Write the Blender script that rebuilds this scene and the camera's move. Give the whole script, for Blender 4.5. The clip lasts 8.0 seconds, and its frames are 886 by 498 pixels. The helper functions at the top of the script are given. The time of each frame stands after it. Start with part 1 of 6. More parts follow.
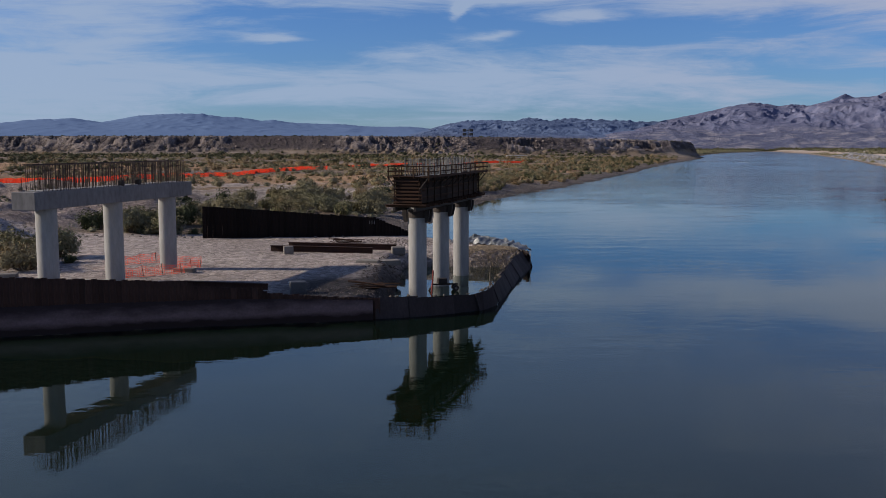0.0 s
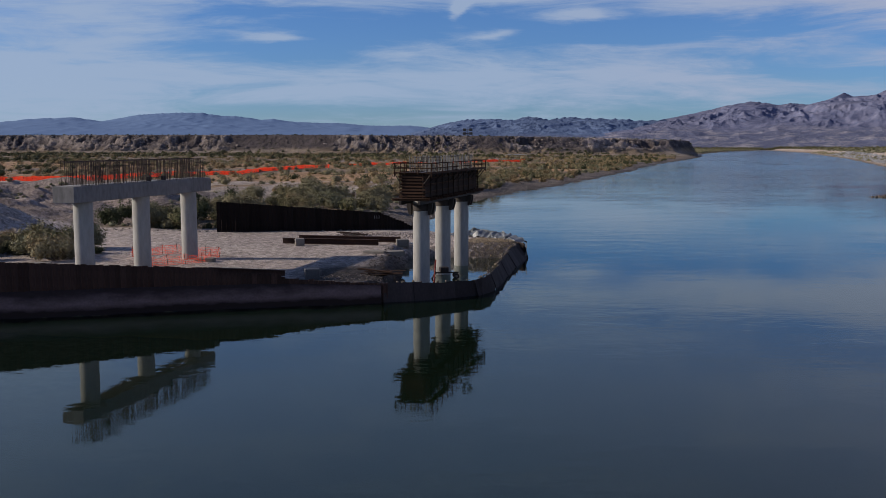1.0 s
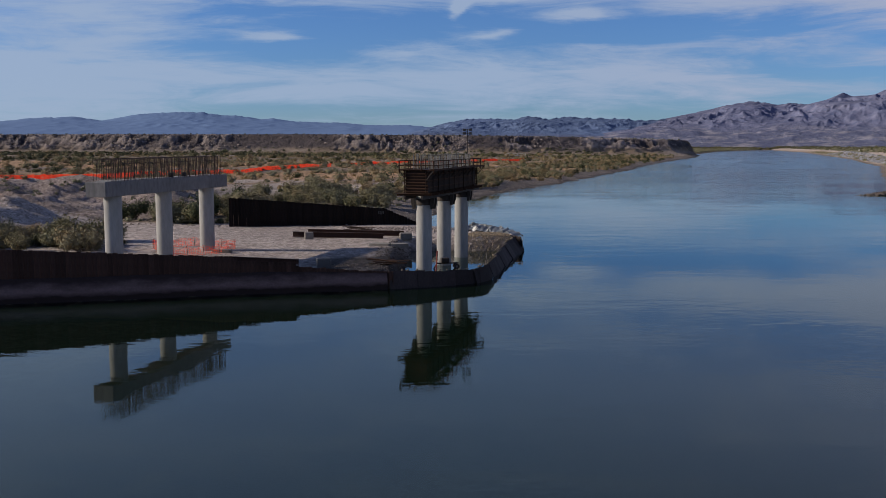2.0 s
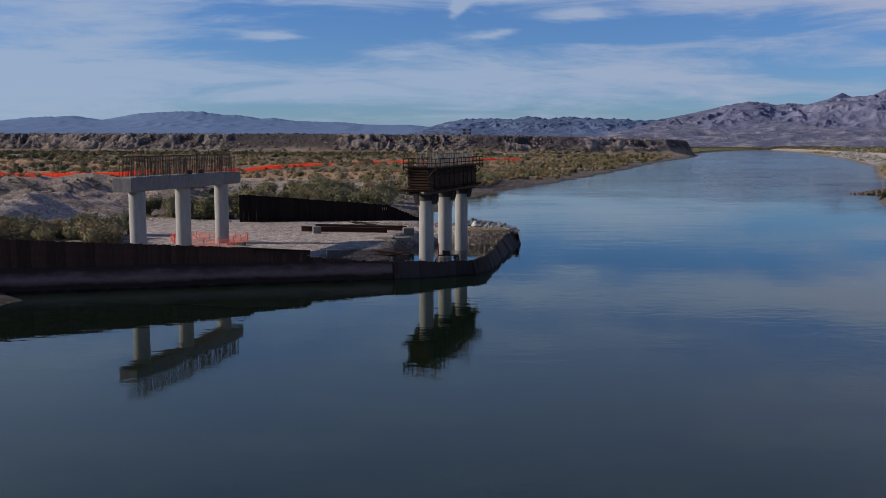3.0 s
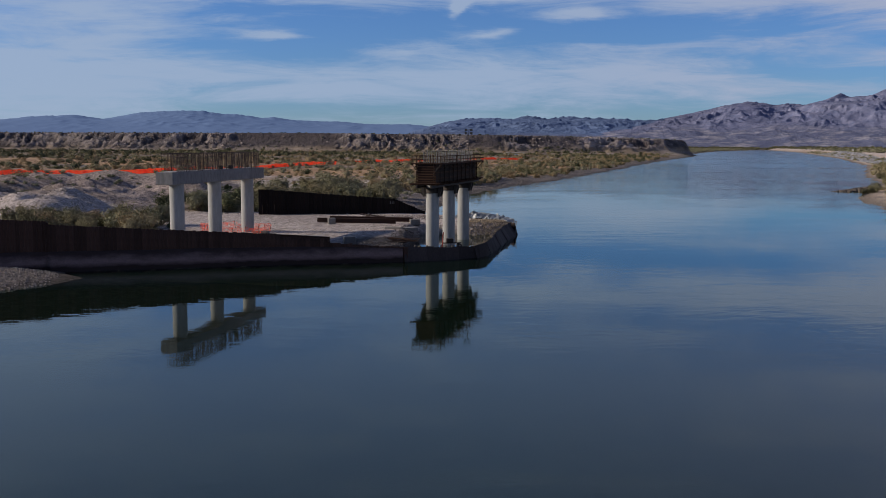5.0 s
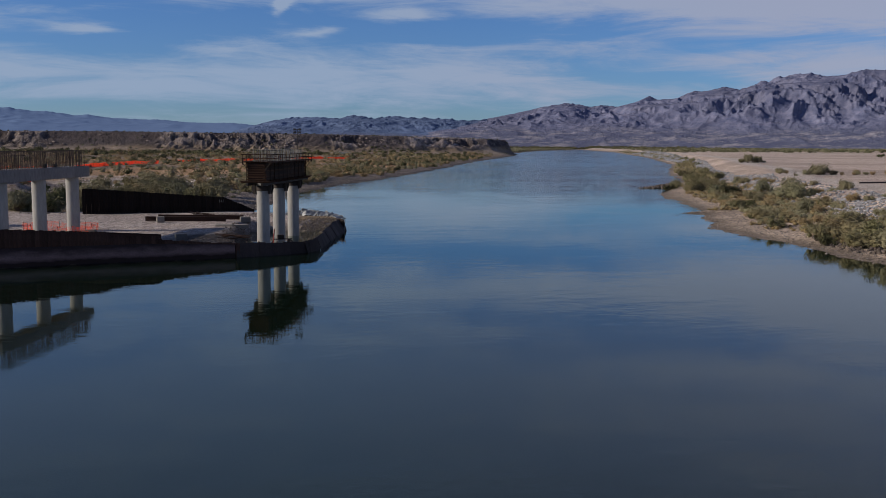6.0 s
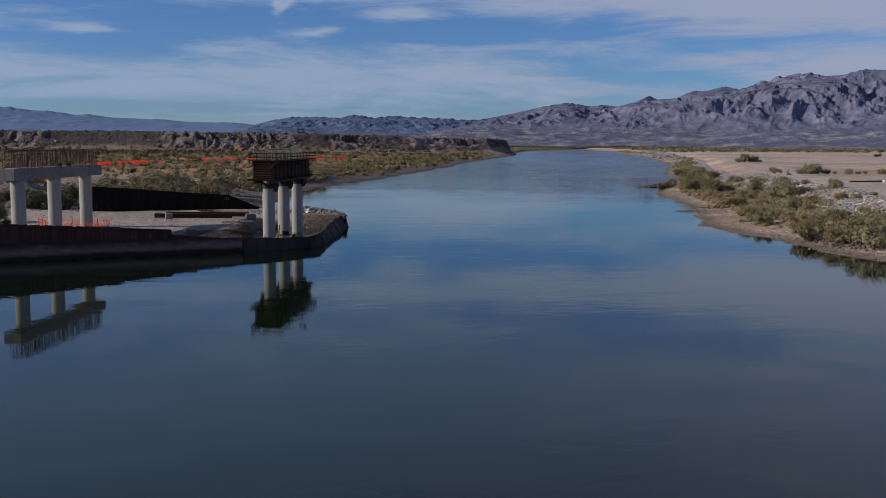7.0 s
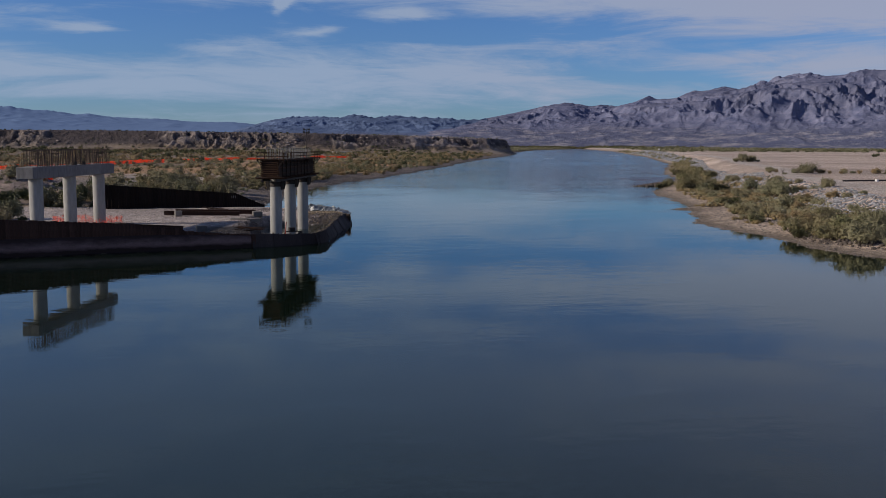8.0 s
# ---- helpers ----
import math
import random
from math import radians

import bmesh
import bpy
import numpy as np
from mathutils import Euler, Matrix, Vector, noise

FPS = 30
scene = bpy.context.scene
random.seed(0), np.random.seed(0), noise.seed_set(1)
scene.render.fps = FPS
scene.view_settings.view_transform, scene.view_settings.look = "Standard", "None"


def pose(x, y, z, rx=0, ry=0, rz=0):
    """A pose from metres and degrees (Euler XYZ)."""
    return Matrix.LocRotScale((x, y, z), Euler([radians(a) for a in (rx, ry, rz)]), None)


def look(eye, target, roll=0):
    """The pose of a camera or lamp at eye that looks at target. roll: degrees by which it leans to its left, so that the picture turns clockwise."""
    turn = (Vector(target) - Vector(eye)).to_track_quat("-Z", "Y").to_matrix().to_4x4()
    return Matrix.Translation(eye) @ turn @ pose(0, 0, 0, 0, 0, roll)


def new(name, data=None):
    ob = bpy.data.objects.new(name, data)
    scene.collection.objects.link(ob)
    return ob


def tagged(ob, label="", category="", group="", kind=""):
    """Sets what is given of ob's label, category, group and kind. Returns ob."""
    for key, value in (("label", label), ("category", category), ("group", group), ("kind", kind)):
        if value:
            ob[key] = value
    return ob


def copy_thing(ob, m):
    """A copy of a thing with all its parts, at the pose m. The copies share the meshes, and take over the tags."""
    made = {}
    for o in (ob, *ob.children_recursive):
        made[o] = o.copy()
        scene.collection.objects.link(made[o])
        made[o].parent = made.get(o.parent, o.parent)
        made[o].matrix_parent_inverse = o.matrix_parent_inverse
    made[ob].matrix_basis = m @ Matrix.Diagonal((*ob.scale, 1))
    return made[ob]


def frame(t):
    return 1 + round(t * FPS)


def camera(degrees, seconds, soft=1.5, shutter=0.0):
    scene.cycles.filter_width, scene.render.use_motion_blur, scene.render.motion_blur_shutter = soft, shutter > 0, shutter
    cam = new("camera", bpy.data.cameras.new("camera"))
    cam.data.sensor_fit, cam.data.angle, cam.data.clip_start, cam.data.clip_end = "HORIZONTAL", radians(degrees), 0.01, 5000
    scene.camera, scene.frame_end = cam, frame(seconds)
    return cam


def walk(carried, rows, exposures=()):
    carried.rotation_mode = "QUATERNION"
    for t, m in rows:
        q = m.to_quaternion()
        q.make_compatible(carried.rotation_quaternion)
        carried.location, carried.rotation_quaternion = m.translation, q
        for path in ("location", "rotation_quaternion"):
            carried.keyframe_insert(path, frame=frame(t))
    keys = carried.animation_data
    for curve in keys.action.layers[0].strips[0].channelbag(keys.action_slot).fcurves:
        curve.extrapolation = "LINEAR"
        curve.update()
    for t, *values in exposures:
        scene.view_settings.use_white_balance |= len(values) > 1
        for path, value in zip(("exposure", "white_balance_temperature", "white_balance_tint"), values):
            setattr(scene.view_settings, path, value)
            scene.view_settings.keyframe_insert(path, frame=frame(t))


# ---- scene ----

# seconds, x, y, z, pitch, roll, yaw
PATH = [
    (0.0, 0.01, 0.11, 15.29, -6.13, 0.01, 0.00),
    (0.5, -0.12, -4.00, 15.26, -6.16, -0.00, -0.01),
    (1.0, -0.22, -8.04, 15.24, -6.19, -0.01, -0.02),
    (1.5, -0.31, -12.03, 15.21, -6.22, -0.01, -0.03),
    (2.0, -0.41, -15.94, 15.18, -6.22, 0.03, -0.04),
    (2.5, -0.50, -19.77, 15.15, -6.23, 0.07, -0.06),
    (3.0, -0.61, -23.51, 15.12, -6.24, 0.11, -0.07),
    (3.5, -0.73, -27.16, 15.09, -6.25, 0.15, -0.08),
    (4.0, -0.88, -30.71, 15.06, -6.26, 0.19, -0.09),
    (4.5, -1.06, -34.14, 15.03, -6.26, 0.19, -0.09),
    (5.1, -1.32, -38.09, 15.00, -6.27, 0.19, -0.09),
    (5.2, -1.38, -38.73, 15.00, -6.27, 0.20, -0.24),
    (5.3, -1.43, -39.37, 14.99, -6.27, 0.20, -0.91),
    (5.4, -1.48, -40.00, 14.99, -6.27, 0.20, -2.64),
    (5.5, -1.54, -40.62, 14.98, -6.27, 0.20, -4.69),
    (5.6, -1.60, -41.24, 14.98, -6.27, 0.22, -7.20),
    (5.7, -1.66, -41.86, 14.98, -6.27, 0.25, -9.47),
    (5.8, -1.72, -42.47, 14.97, -6.26, 0.28, -10.24),
    (5.9, -1.79, -43.07, 14.97, -6.26, 0.30, -10.40),
    (6.0, -1.86, -43.67, 14.97, -6.26, 0.33, -10.40),
    (6.5, -2.23, -46.57, 14.95, -6.27, 0.34, -10.40),
    (7.0, -2.67, -49.31, 14.95, -6.28, 0.35, -10.40),
    (7.5, -3.19, -51.89, 14.94, -6.29, 0.37, -10.40),
    (8.0, -3.78, -54.30, 14.95, -6.30, 0.38, -10.40),
]


def aim(x, y, z, pitch, roll, yaw):
    p, w = radians(pitch), radians(yaw)
    way = Vector((-math.sin(w) * math.cos(p), math.cos(w) * math.cos(p), math.sin(p)))
    eye = Vector((x, y, z))
    return look(eye, eye + way * 10, roll)


cam = camera(49.74, 8.0, soft=0.5)
walk(cam, [(r[0], aim(*r[1:])) for r in PATH], exposures=[(0.0, 0.0), (5.2, 0.0), (6.2, -0.18), (8.0, -0.18)])

# ---- world and sun ----
SUN_EL = 25.0          # the sun stands to the west, low over the flats
sun_dir = Vector((-math.cos(radians(SUN_EL)), 0.03, math.sin(radians(SUN_EL)))).normalized()


def make_world():
    w = bpy.data.worlds.new("sky")
    scene.world = w
    w.use_nodes = True
    t = w.node_tree
    t.nodes.clear()
    out = t.nodes.new("ShaderNodeOutputWorld")
    bg = t.nodes.new("ShaderNodeBackground")
    sky = t.nodes.new("ShaderNodeTexSky")
    sky.sky_type = "NISHITA"
    sky.sun_disc = False
    sky.sun_elevation = radians(SUN_EL)
    sky.sun_rotation = radians(-90)
    sky.air_density, sky.dust_density, sky.ozone_density = 1.0, 0.15, 3.0
    bg.inputs["Strength"].default_value = 0.069
    geo = t.nodes.new("ShaderNodeTexCoord")
    sep = t.nodes.new("ShaderNodeSeparateXYZ")
    t.links.new(geo.outputs["Generated"], sep.inputs[0])

    def streaks(scale, stretch, offset, detail, distortion):
        mp = t.nodes.new("ShaderNodeMapping")
        mp.inputs["Location"].default_value = offset
        mp.inputs["Rotation"].default_value = (0, radians(2.5), 0)
        mp.inputs["Scale"].default_value = stretch
        t.links.new(geo.outputs["Generated"], mp.inputs[0])
        nz = t.nodes.new("ShaderNodeTexNoise")
        for k, v in (("Scale", scale), ("Detail", detail), ("Roughness", 0.64), ("Distortion", distortion)):
            nz.inputs[k].default_value = v
        t.links.new(mp.outputs[0], nz.inputs["Vector"])
        return nz.outputs["Fac"]

    def op(kind, a, b):
        n = t.nodes.new("ShaderNodeMath")
        n.operation = kind
        for i, v in enumerate((a, b)):
            if isinstance(v, float):
                n.inputs[i].default_value = v
            else:
                t.links.new(v, n.inputs[i])
        return n.outputs[0]

    # thin cirrus: a long veil low over the hills, a clearer belt above it, more veil higher up and to the sides
    veil = t.nodes.new("ShaderNodeValToRGB")
    el = veil.color_ramp.elements
    stops = [(0.0, 0.47), (0.03, 0.49), (0.05, 0.50), (0.085, 0.48), (0.10, 0.44), (0.125, 0.44), (0.155, 0.49), (0.18, 0.50), (0.26, 0.47), (1.0, 0.45)]
    while len(el) < len(stops):
        el.new(0.5)
    for e, (p, v) in zip(el, stops):
        e.position, e.color = p, (v, v, v, 1)
    t.links.new(sep.outputs["Z"], veil.inputs[0])
    side = t.nodes.new("ShaderNodeMapRange")
    for k, v in (("From Min", 0.25), ("From Max", 0.50), ("To Min", 0.0), ("To Max", 0.12)):
        side.inputs[k].default_value = v
    side.interpolation_type = "SMOOTHSTEP"
    t.links.new(op("ABSOLUTE", op("SUBTRACT", sep.outputs["X"], 0.08), 0.0), side.inputs["Value"])
    n1 = streaks(1.0, (2.2, 2.2, 17.0), (3.3, 0.0, 0.6), 7, 0.5)
    n2 = streaks(1.0, (7.0, 7.0, 46.0), (1.1, 4.0, 2.0), 6, 0.9)
    # banks and wisps of cirrus: direction x and z, half widths, tilt, density
    # the banks are frayed by a stretched noise
    fray = t.nodes.new("ShaderNodeTexNoise")
    for k, v in (("Scale", 1.0), ("Detail", 5.0), ("Roughness", 0.6)):
        fray.inputs[k].default_value = v
    fmap = t.nodes.new("ShaderNodeMapping")
    fmap.inputs["Scale"].default_value = (14.0, 14.0, 60.0)
    t.links.new(geo.outputs["Generated"], fmap.inputs[0]); t.links.new(fmap.outputs[0], fray.inputs["Vector"])
    shift = t.nodes.new("ShaderNodeVectorMath"); shift.operation = "MULTIPLY_ADD"
    shift.inputs[1].default_value, shift.inputs[2].default_value = (0.045, 0.0, 0.014), (-0.0225, 0.0, -0.007)
    t.links.new(fray.outputs["Color"], shift.inputs[0])
    frayed = t.nodes.new("ShaderNodeVectorMath"); frayed.operation = "ADD"
    t.links.new(geo.outputs["Generated"], frayed.inputs[0]); t.links.new(shift.outputs[0], frayed.inputs[1])
    banks = None
    for x0, z0, wx, wz, tilt, amp in ((-0.34, 0.120, 0.20, 0.026, -3, 0.11), (-0.11, 0.108, 0.13, 0.020, 3, -0.10), (0.16, 0.118, 0.17, 0.014, -2, -0.09), (-0.176, 0.1075, 0.034, 0.0050, 4, 0.22),
                                      (-0.05, 0.094, 0.045, 0.0065, 0, 0.16), (0.05, 0.112, 0.026, 0.0055, 7, 0.22), (0.019, 0.144, 0.008, 0.018, -25, 0.30), (0.075, 0.150, 0.060, 0.007, 4, 0.16), (0.128, 0.131, 0.032, 0.0055, 2, 0.15),
                                      (0.34, 0.146, 0.20, 0.020, 0, 0.10), (-0.30, 0.070, 0.24, 0.024, -2, 0.07), (-0.03, 0.066, 0.22, 0.016, -1, 0.12), (0.22, 0.070, 0.09, 0.012, 3, 0.10),
                                      (0.31, 0.100, 0.10, 0.009, 2, 0.12), (0.56, 0.150, 0.16, 0.035, 2, 0.13), (0.50, 0.075, 0.14, 0.016, 1, 0.08), (0.46, 0.140, 0.15, 0.024, 1, 0.13), (-0.02, 0.035, 0.30, 0.005, -1, -0.05)):
        mp = t.nodes.new("ShaderNodeMapping")
        mp.vector_type = "TEXTURE"
        mp.inputs["Location"].default_value = (x0, 0, z0)
        mp.inputs["Rotation"].default_value = (0, radians(-tilt), 0)
        mp.inputs["Scale"].default_value = (wx, 1e6, wz)
        t.links.new(frayed.outputs[0], mp.inputs[0])
        ln = t.nodes.new("ShaderNodeVectorMath"); ln.operation = "DOT_PRODUCT"
        t.links.new(mp.outputs[0], ln.inputs[0]); t.links.new(mp.outputs[0], ln.inputs[1])
        g = op("MULTIPLY", op("POWER", 2.718, op("MULTIPLY", ln.outputs["Value"], -1.0)), amp)
        banks = g if banks is None else op("ADD", banks, g)
    ahead = op("GREATER_THAN", sep.outputs["Y"], 0.0)
    banks = op("MULTIPLY", banks, ahead)
    dens = op("ADD", banks, 0.0)
    dens = op("ADD", dens, op("ADD", op("MULTIPLY", n1, 0.60), op("MULTIPLY", n2, 0.40)))
    dens = op("ADD", dens, op("SUBTRACT", op("ADD", veil.outputs[0], side.outputs[0]), 0.5))
    mask = t.nodes.new("ShaderNodeMapRange")
    mask.interpolation_type = "SMOOTHSTEP"
    for k, v in (("From Min", 0.43), ("From Max", 0.65), ("To Min", 0.0), ("To Max", 0.84)):
        mask.inputs[k].default_value = v
    t.links.new(dens, mask.inputs["Value"])
    # higher up the veil is thin and even
    even = t.nodes.new("ShaderNodeMapRange")
    for k, v in (("From Min", 0.15), ("From Max", 0.24)):
        even.inputs[k].default_value = v
    t.links.new(sep.outputs["Z"], even.inputs["Value"])
    high = t.nodes.new("ShaderNodeMapRange")        # clear towards the zenith
    for k, v in (("From Min", 0.38), ("From Max", 0.60), ("To Max", 1.0)):
        high.inputs[k].default_value = v
    t.links.new(sep.outputs["Z"], high.inputs["Value"])
    soft = op("ADD", op("MULTIPLY", mask.outputs[0], op("SUBTRACT", 1.0, op("MULTIPLY", even.outputs[0], 0.75))), op("MULTIPLY", op("SUBTRACT", even.outputs[0], high.outputs[0]), 0.48))
    tint = t.nodes.new("ShaderNodeMix"); tint.data_type, tint.blend_type = "RGBA", "MULTIPLY"
    tint.inputs["Factor"].default_value = 1.0
    tint.inputs["B"].default_value = (0.55, 0.83, 1.40, 1)
    t.links.new(sky.outputs[0], tint.inputs["A"])
    mix = t.nodes.new("ShaderNodeMix"); mix.data_type = "RGBA"
    t.links.new(soft, mix.inputs["Factor"])
    t.links.new(tint.outputs["Result"], mix.inputs["A"])
    east = t.nodes.new("ShaderNodeMapRange")       # the veil is greyer and more lilac towards the east
    for k, v in (("From Min", 0.05), ("From Max", 0.5)):
        east.inputs[k].default_value = v
    t.links.new(sep.outputs["X"], east.inputs["Value"])
    veil_tint = t.nodes.new("ShaderNodeMix"); veil_tint.data_type = "RGBA"
    veil_tint.inputs["A"].default_value, veil_tint.inputs["B"].default_value = (4.9, 6.2, 8.5, 1), (5.7, 6.1, 7.9, 1)
    t.links.new(east.outputs[0], veil_tint.inputs["Factor"])
    t.links.new(veil_tint.outputs["Result"], mix.inputs["B"])
    t.links.new(mix.outputs["Result"], bg.inputs["Color"])
    t.links.new(bg.outputs[0], out.inputs[0])


make_world()
sun = new("sun", bpy.data.lights.new("sun", "SUN"))
sun.data.energy, sun.data.angle, sun.data.color = 4.9, radians(0.6), (1.0, 0.89, 0.76)
sun.matrix_world = look(sun_dir * 100, (0, 0, 0))


# ---- materials ----
def principled(name):
    m = bpy.data.materials.new(name)
    m.use_nodes = True
    return m, m.node_tree, m.node_tree.nodes["Principled BSDF"]


def noise_tex(t, scale, detail=6, rough=0.55, vec=None, stretch=None):
    n = t.nodes.new("ShaderNodeTexNoise")
    n.inputs["Scale"].default_value, n.inputs["Detail"].default_value, n.inputs["Roughness"].default_value = scale, detail, rough
    if vec is not None:
        if stretch:
            mp = t.nodes.new("ShaderNodeMapping")
            mp.inputs["Scale"].default_value = stretch
            t.links.new(vec, mp.inputs[0])
            vec = mp.outputs[0]
        t.links.new(vec, n.inputs["Vector"])
    return n.outputs["Fac"]


def ramp(t, fac, stops):
    r = t.nodes.new("ShaderNodeValToRGB")
    el = r.color_ramp.elements
    while len(el) < len(stops):
        el.new(0.5)
    for e, (p, c) in zip(el, stops):
        e.position, e.color = p, (*c, 1)
    t.links.new(fac, r.inputs[0])
    return r.outputs[0]


def mixc(t, fac, a, b, blend="MIX"):
    m = t.nodes.new("ShaderNodeMix")
    m.data_type, m.blend_type = "RGBA", blend
    for s, v in (("Factor", fac), ("A", a), ("B", b)):
        if isinstance(v, (int, float)):
            m.inputs[s].default_value = v
        elif isinstance(v, tuple):
            m.inputs[s].default_value = (*v, 1)
        else:
            t.links.new(v, m.inputs[s])
    return m.outputs["Result"]


def bump(t, b, height, strength=0.4, dist=0.05):
    n = t.nodes.new("ShaderNodeBump")
    n.inputs["Strength"].default_value, n.inputs["Distance"].default_value = strength, dist
    t.links.new(height, n.inputs["Height"])
    t.links.new(n.outputs[0], b.inputs["Normal"])


def mat_basic(name, c1, c2, scale=2.0, fine=20.0, rough=0.8, metal=0.0, stretch=None, bumps=0.3, bdist=0.02, space="Object", vary=0.0, fade=0.45):
    """Two scales of variation between two colours, with fine relief."""
    m, t, b = principled(name)
    co = t.nodes.new("ShaderNodeTexCoord").outputs[space]
    big = noise_tex(t, scale, 5, 0.6, co, stretch)
    small = noise_tex(t, fine, 4, 0.6, co, stretch)
    c = mixc(t, big, c1, c2)
    c = mixc(t, fade, c, ramp(t, small, [(0.25, (0.25,) * 3), (0.75, (0.75,) * 3)]), "OVERLAY")
    if vary:
        info = t.nodes.new("ShaderNodeObjectInfo").outputs["Random"]
        v = t.nodes.new("ShaderNodeMapRange")
        v.inputs["To Min"].default_value, v.inputs["To Max"].default_value = 1 - vary, 1 + vary
        t.links.new(info, v.inputs["Value"])
        hs = t.nodes.new("ShaderNodeHueSaturation")
        t.links.new(v.outputs[0], hs.inputs["Value"])
        t.links.new(c, hs.inputs["Color"])
        c = hs.outputs[0]
    t.links.new(c, b.inputs["Base Color"])
    b.inputs["Roughness"].default_value, b.inputs["Metallic"].default_value = rough, metal
    if rough > 0.7:
        b.inputs["Specular IOR Level"].default_value = 0.15
    if bumps:
        bump(t, b, small, bumps, bdist)
    return m


def mat_ground():
    m, t, b = principled("desert_ground")
    co = t.nodes.new("ShaderNodeTexCoord").outputs["Object"]
    at = t.nodes.new("ShaderNodeAttribute")
    at.attribute_name = "soil"
    big = noise_tex(t, 0.05, 6, 0.6, co)
    mid = noise_tex(t, 0.6, 6, 0.65, co)
    fine = noise_tex(t, 5.0, 5, 0.7, co)
    c = mixc(t, 0.35, at.outputs["Color"], ramp(t, big, [(0.3, (0.3,) * 3), (0.7, (0.7,) * 3)]), "OVERLAY")
    c = mixc(t, 0.5, c, ramp(t, mid, [(0.3, (0.3,) * 3), (0.7, (0.7,) * 3)]), "OVERLAY")
    c = mixc(t, 0.7, c, ramp(t, fine, [(0.3, (0.2,) * 3), (0.7, (0.8,) * 3)]), "OVERLAY")
    vor = t.nodes.new("ShaderNodeTexVoronoi")
    vor.inputs["Scale"].default_value = 2.2
    t.links.new(co, vor.inputs["Vector"])
    bw = t.nodes.new("ShaderNodeRGBToBW")
    t.links.new(vor.outputs["Color"], bw.inputs[0])
    c = mixc(t, 0.55, c, ramp(t, bw.outputs[0], [(0.1, (0.15,) * 3), (0.9, (0.85,) * 3)]), "OVERLAY")
    sat = t.nodes.new("ShaderNodeHueSaturation")
    sat.inputs["Saturation"].default_value = 0.85
    t.links.new(c, sat.inputs["Color"])
    c = sat.outputs[0]
    t.links.new(c, b.inputs["Base Color"])
    b.inputs["Roughness"].default_value = 0.95
    b.inputs["Specular IOR Level"].default_value = 0.15
    h = t.nodes.new("ShaderNodeMath"); h.operation = "ADD"
    t.links.new(mid, h.inputs[0]); t.links.new(fine, h.inputs[1])
    crag = noise_tex(t, 0.09, 6, 0.7, co)
    hk = t.nodes.new("ShaderNodeMath"); hk.operation = "MULTIPLY"
    t.links.new(crag, hk.inputs[0]); t.links.new(at.outputs["Alpha"], hk.inputs[1])
    h2 = t.nodes.new("ShaderNodeMath"); h2.operation = "MULTIPLY_ADD"; h2.inputs[1].default_value = 30.0
    t.links.new(hk.outputs[0], h2.inputs[0]); t.links.new(h.outputs[0], h2.inputs[2])
    bump(t, b, h2.outputs[0], 1.0, 0.3)
    return m


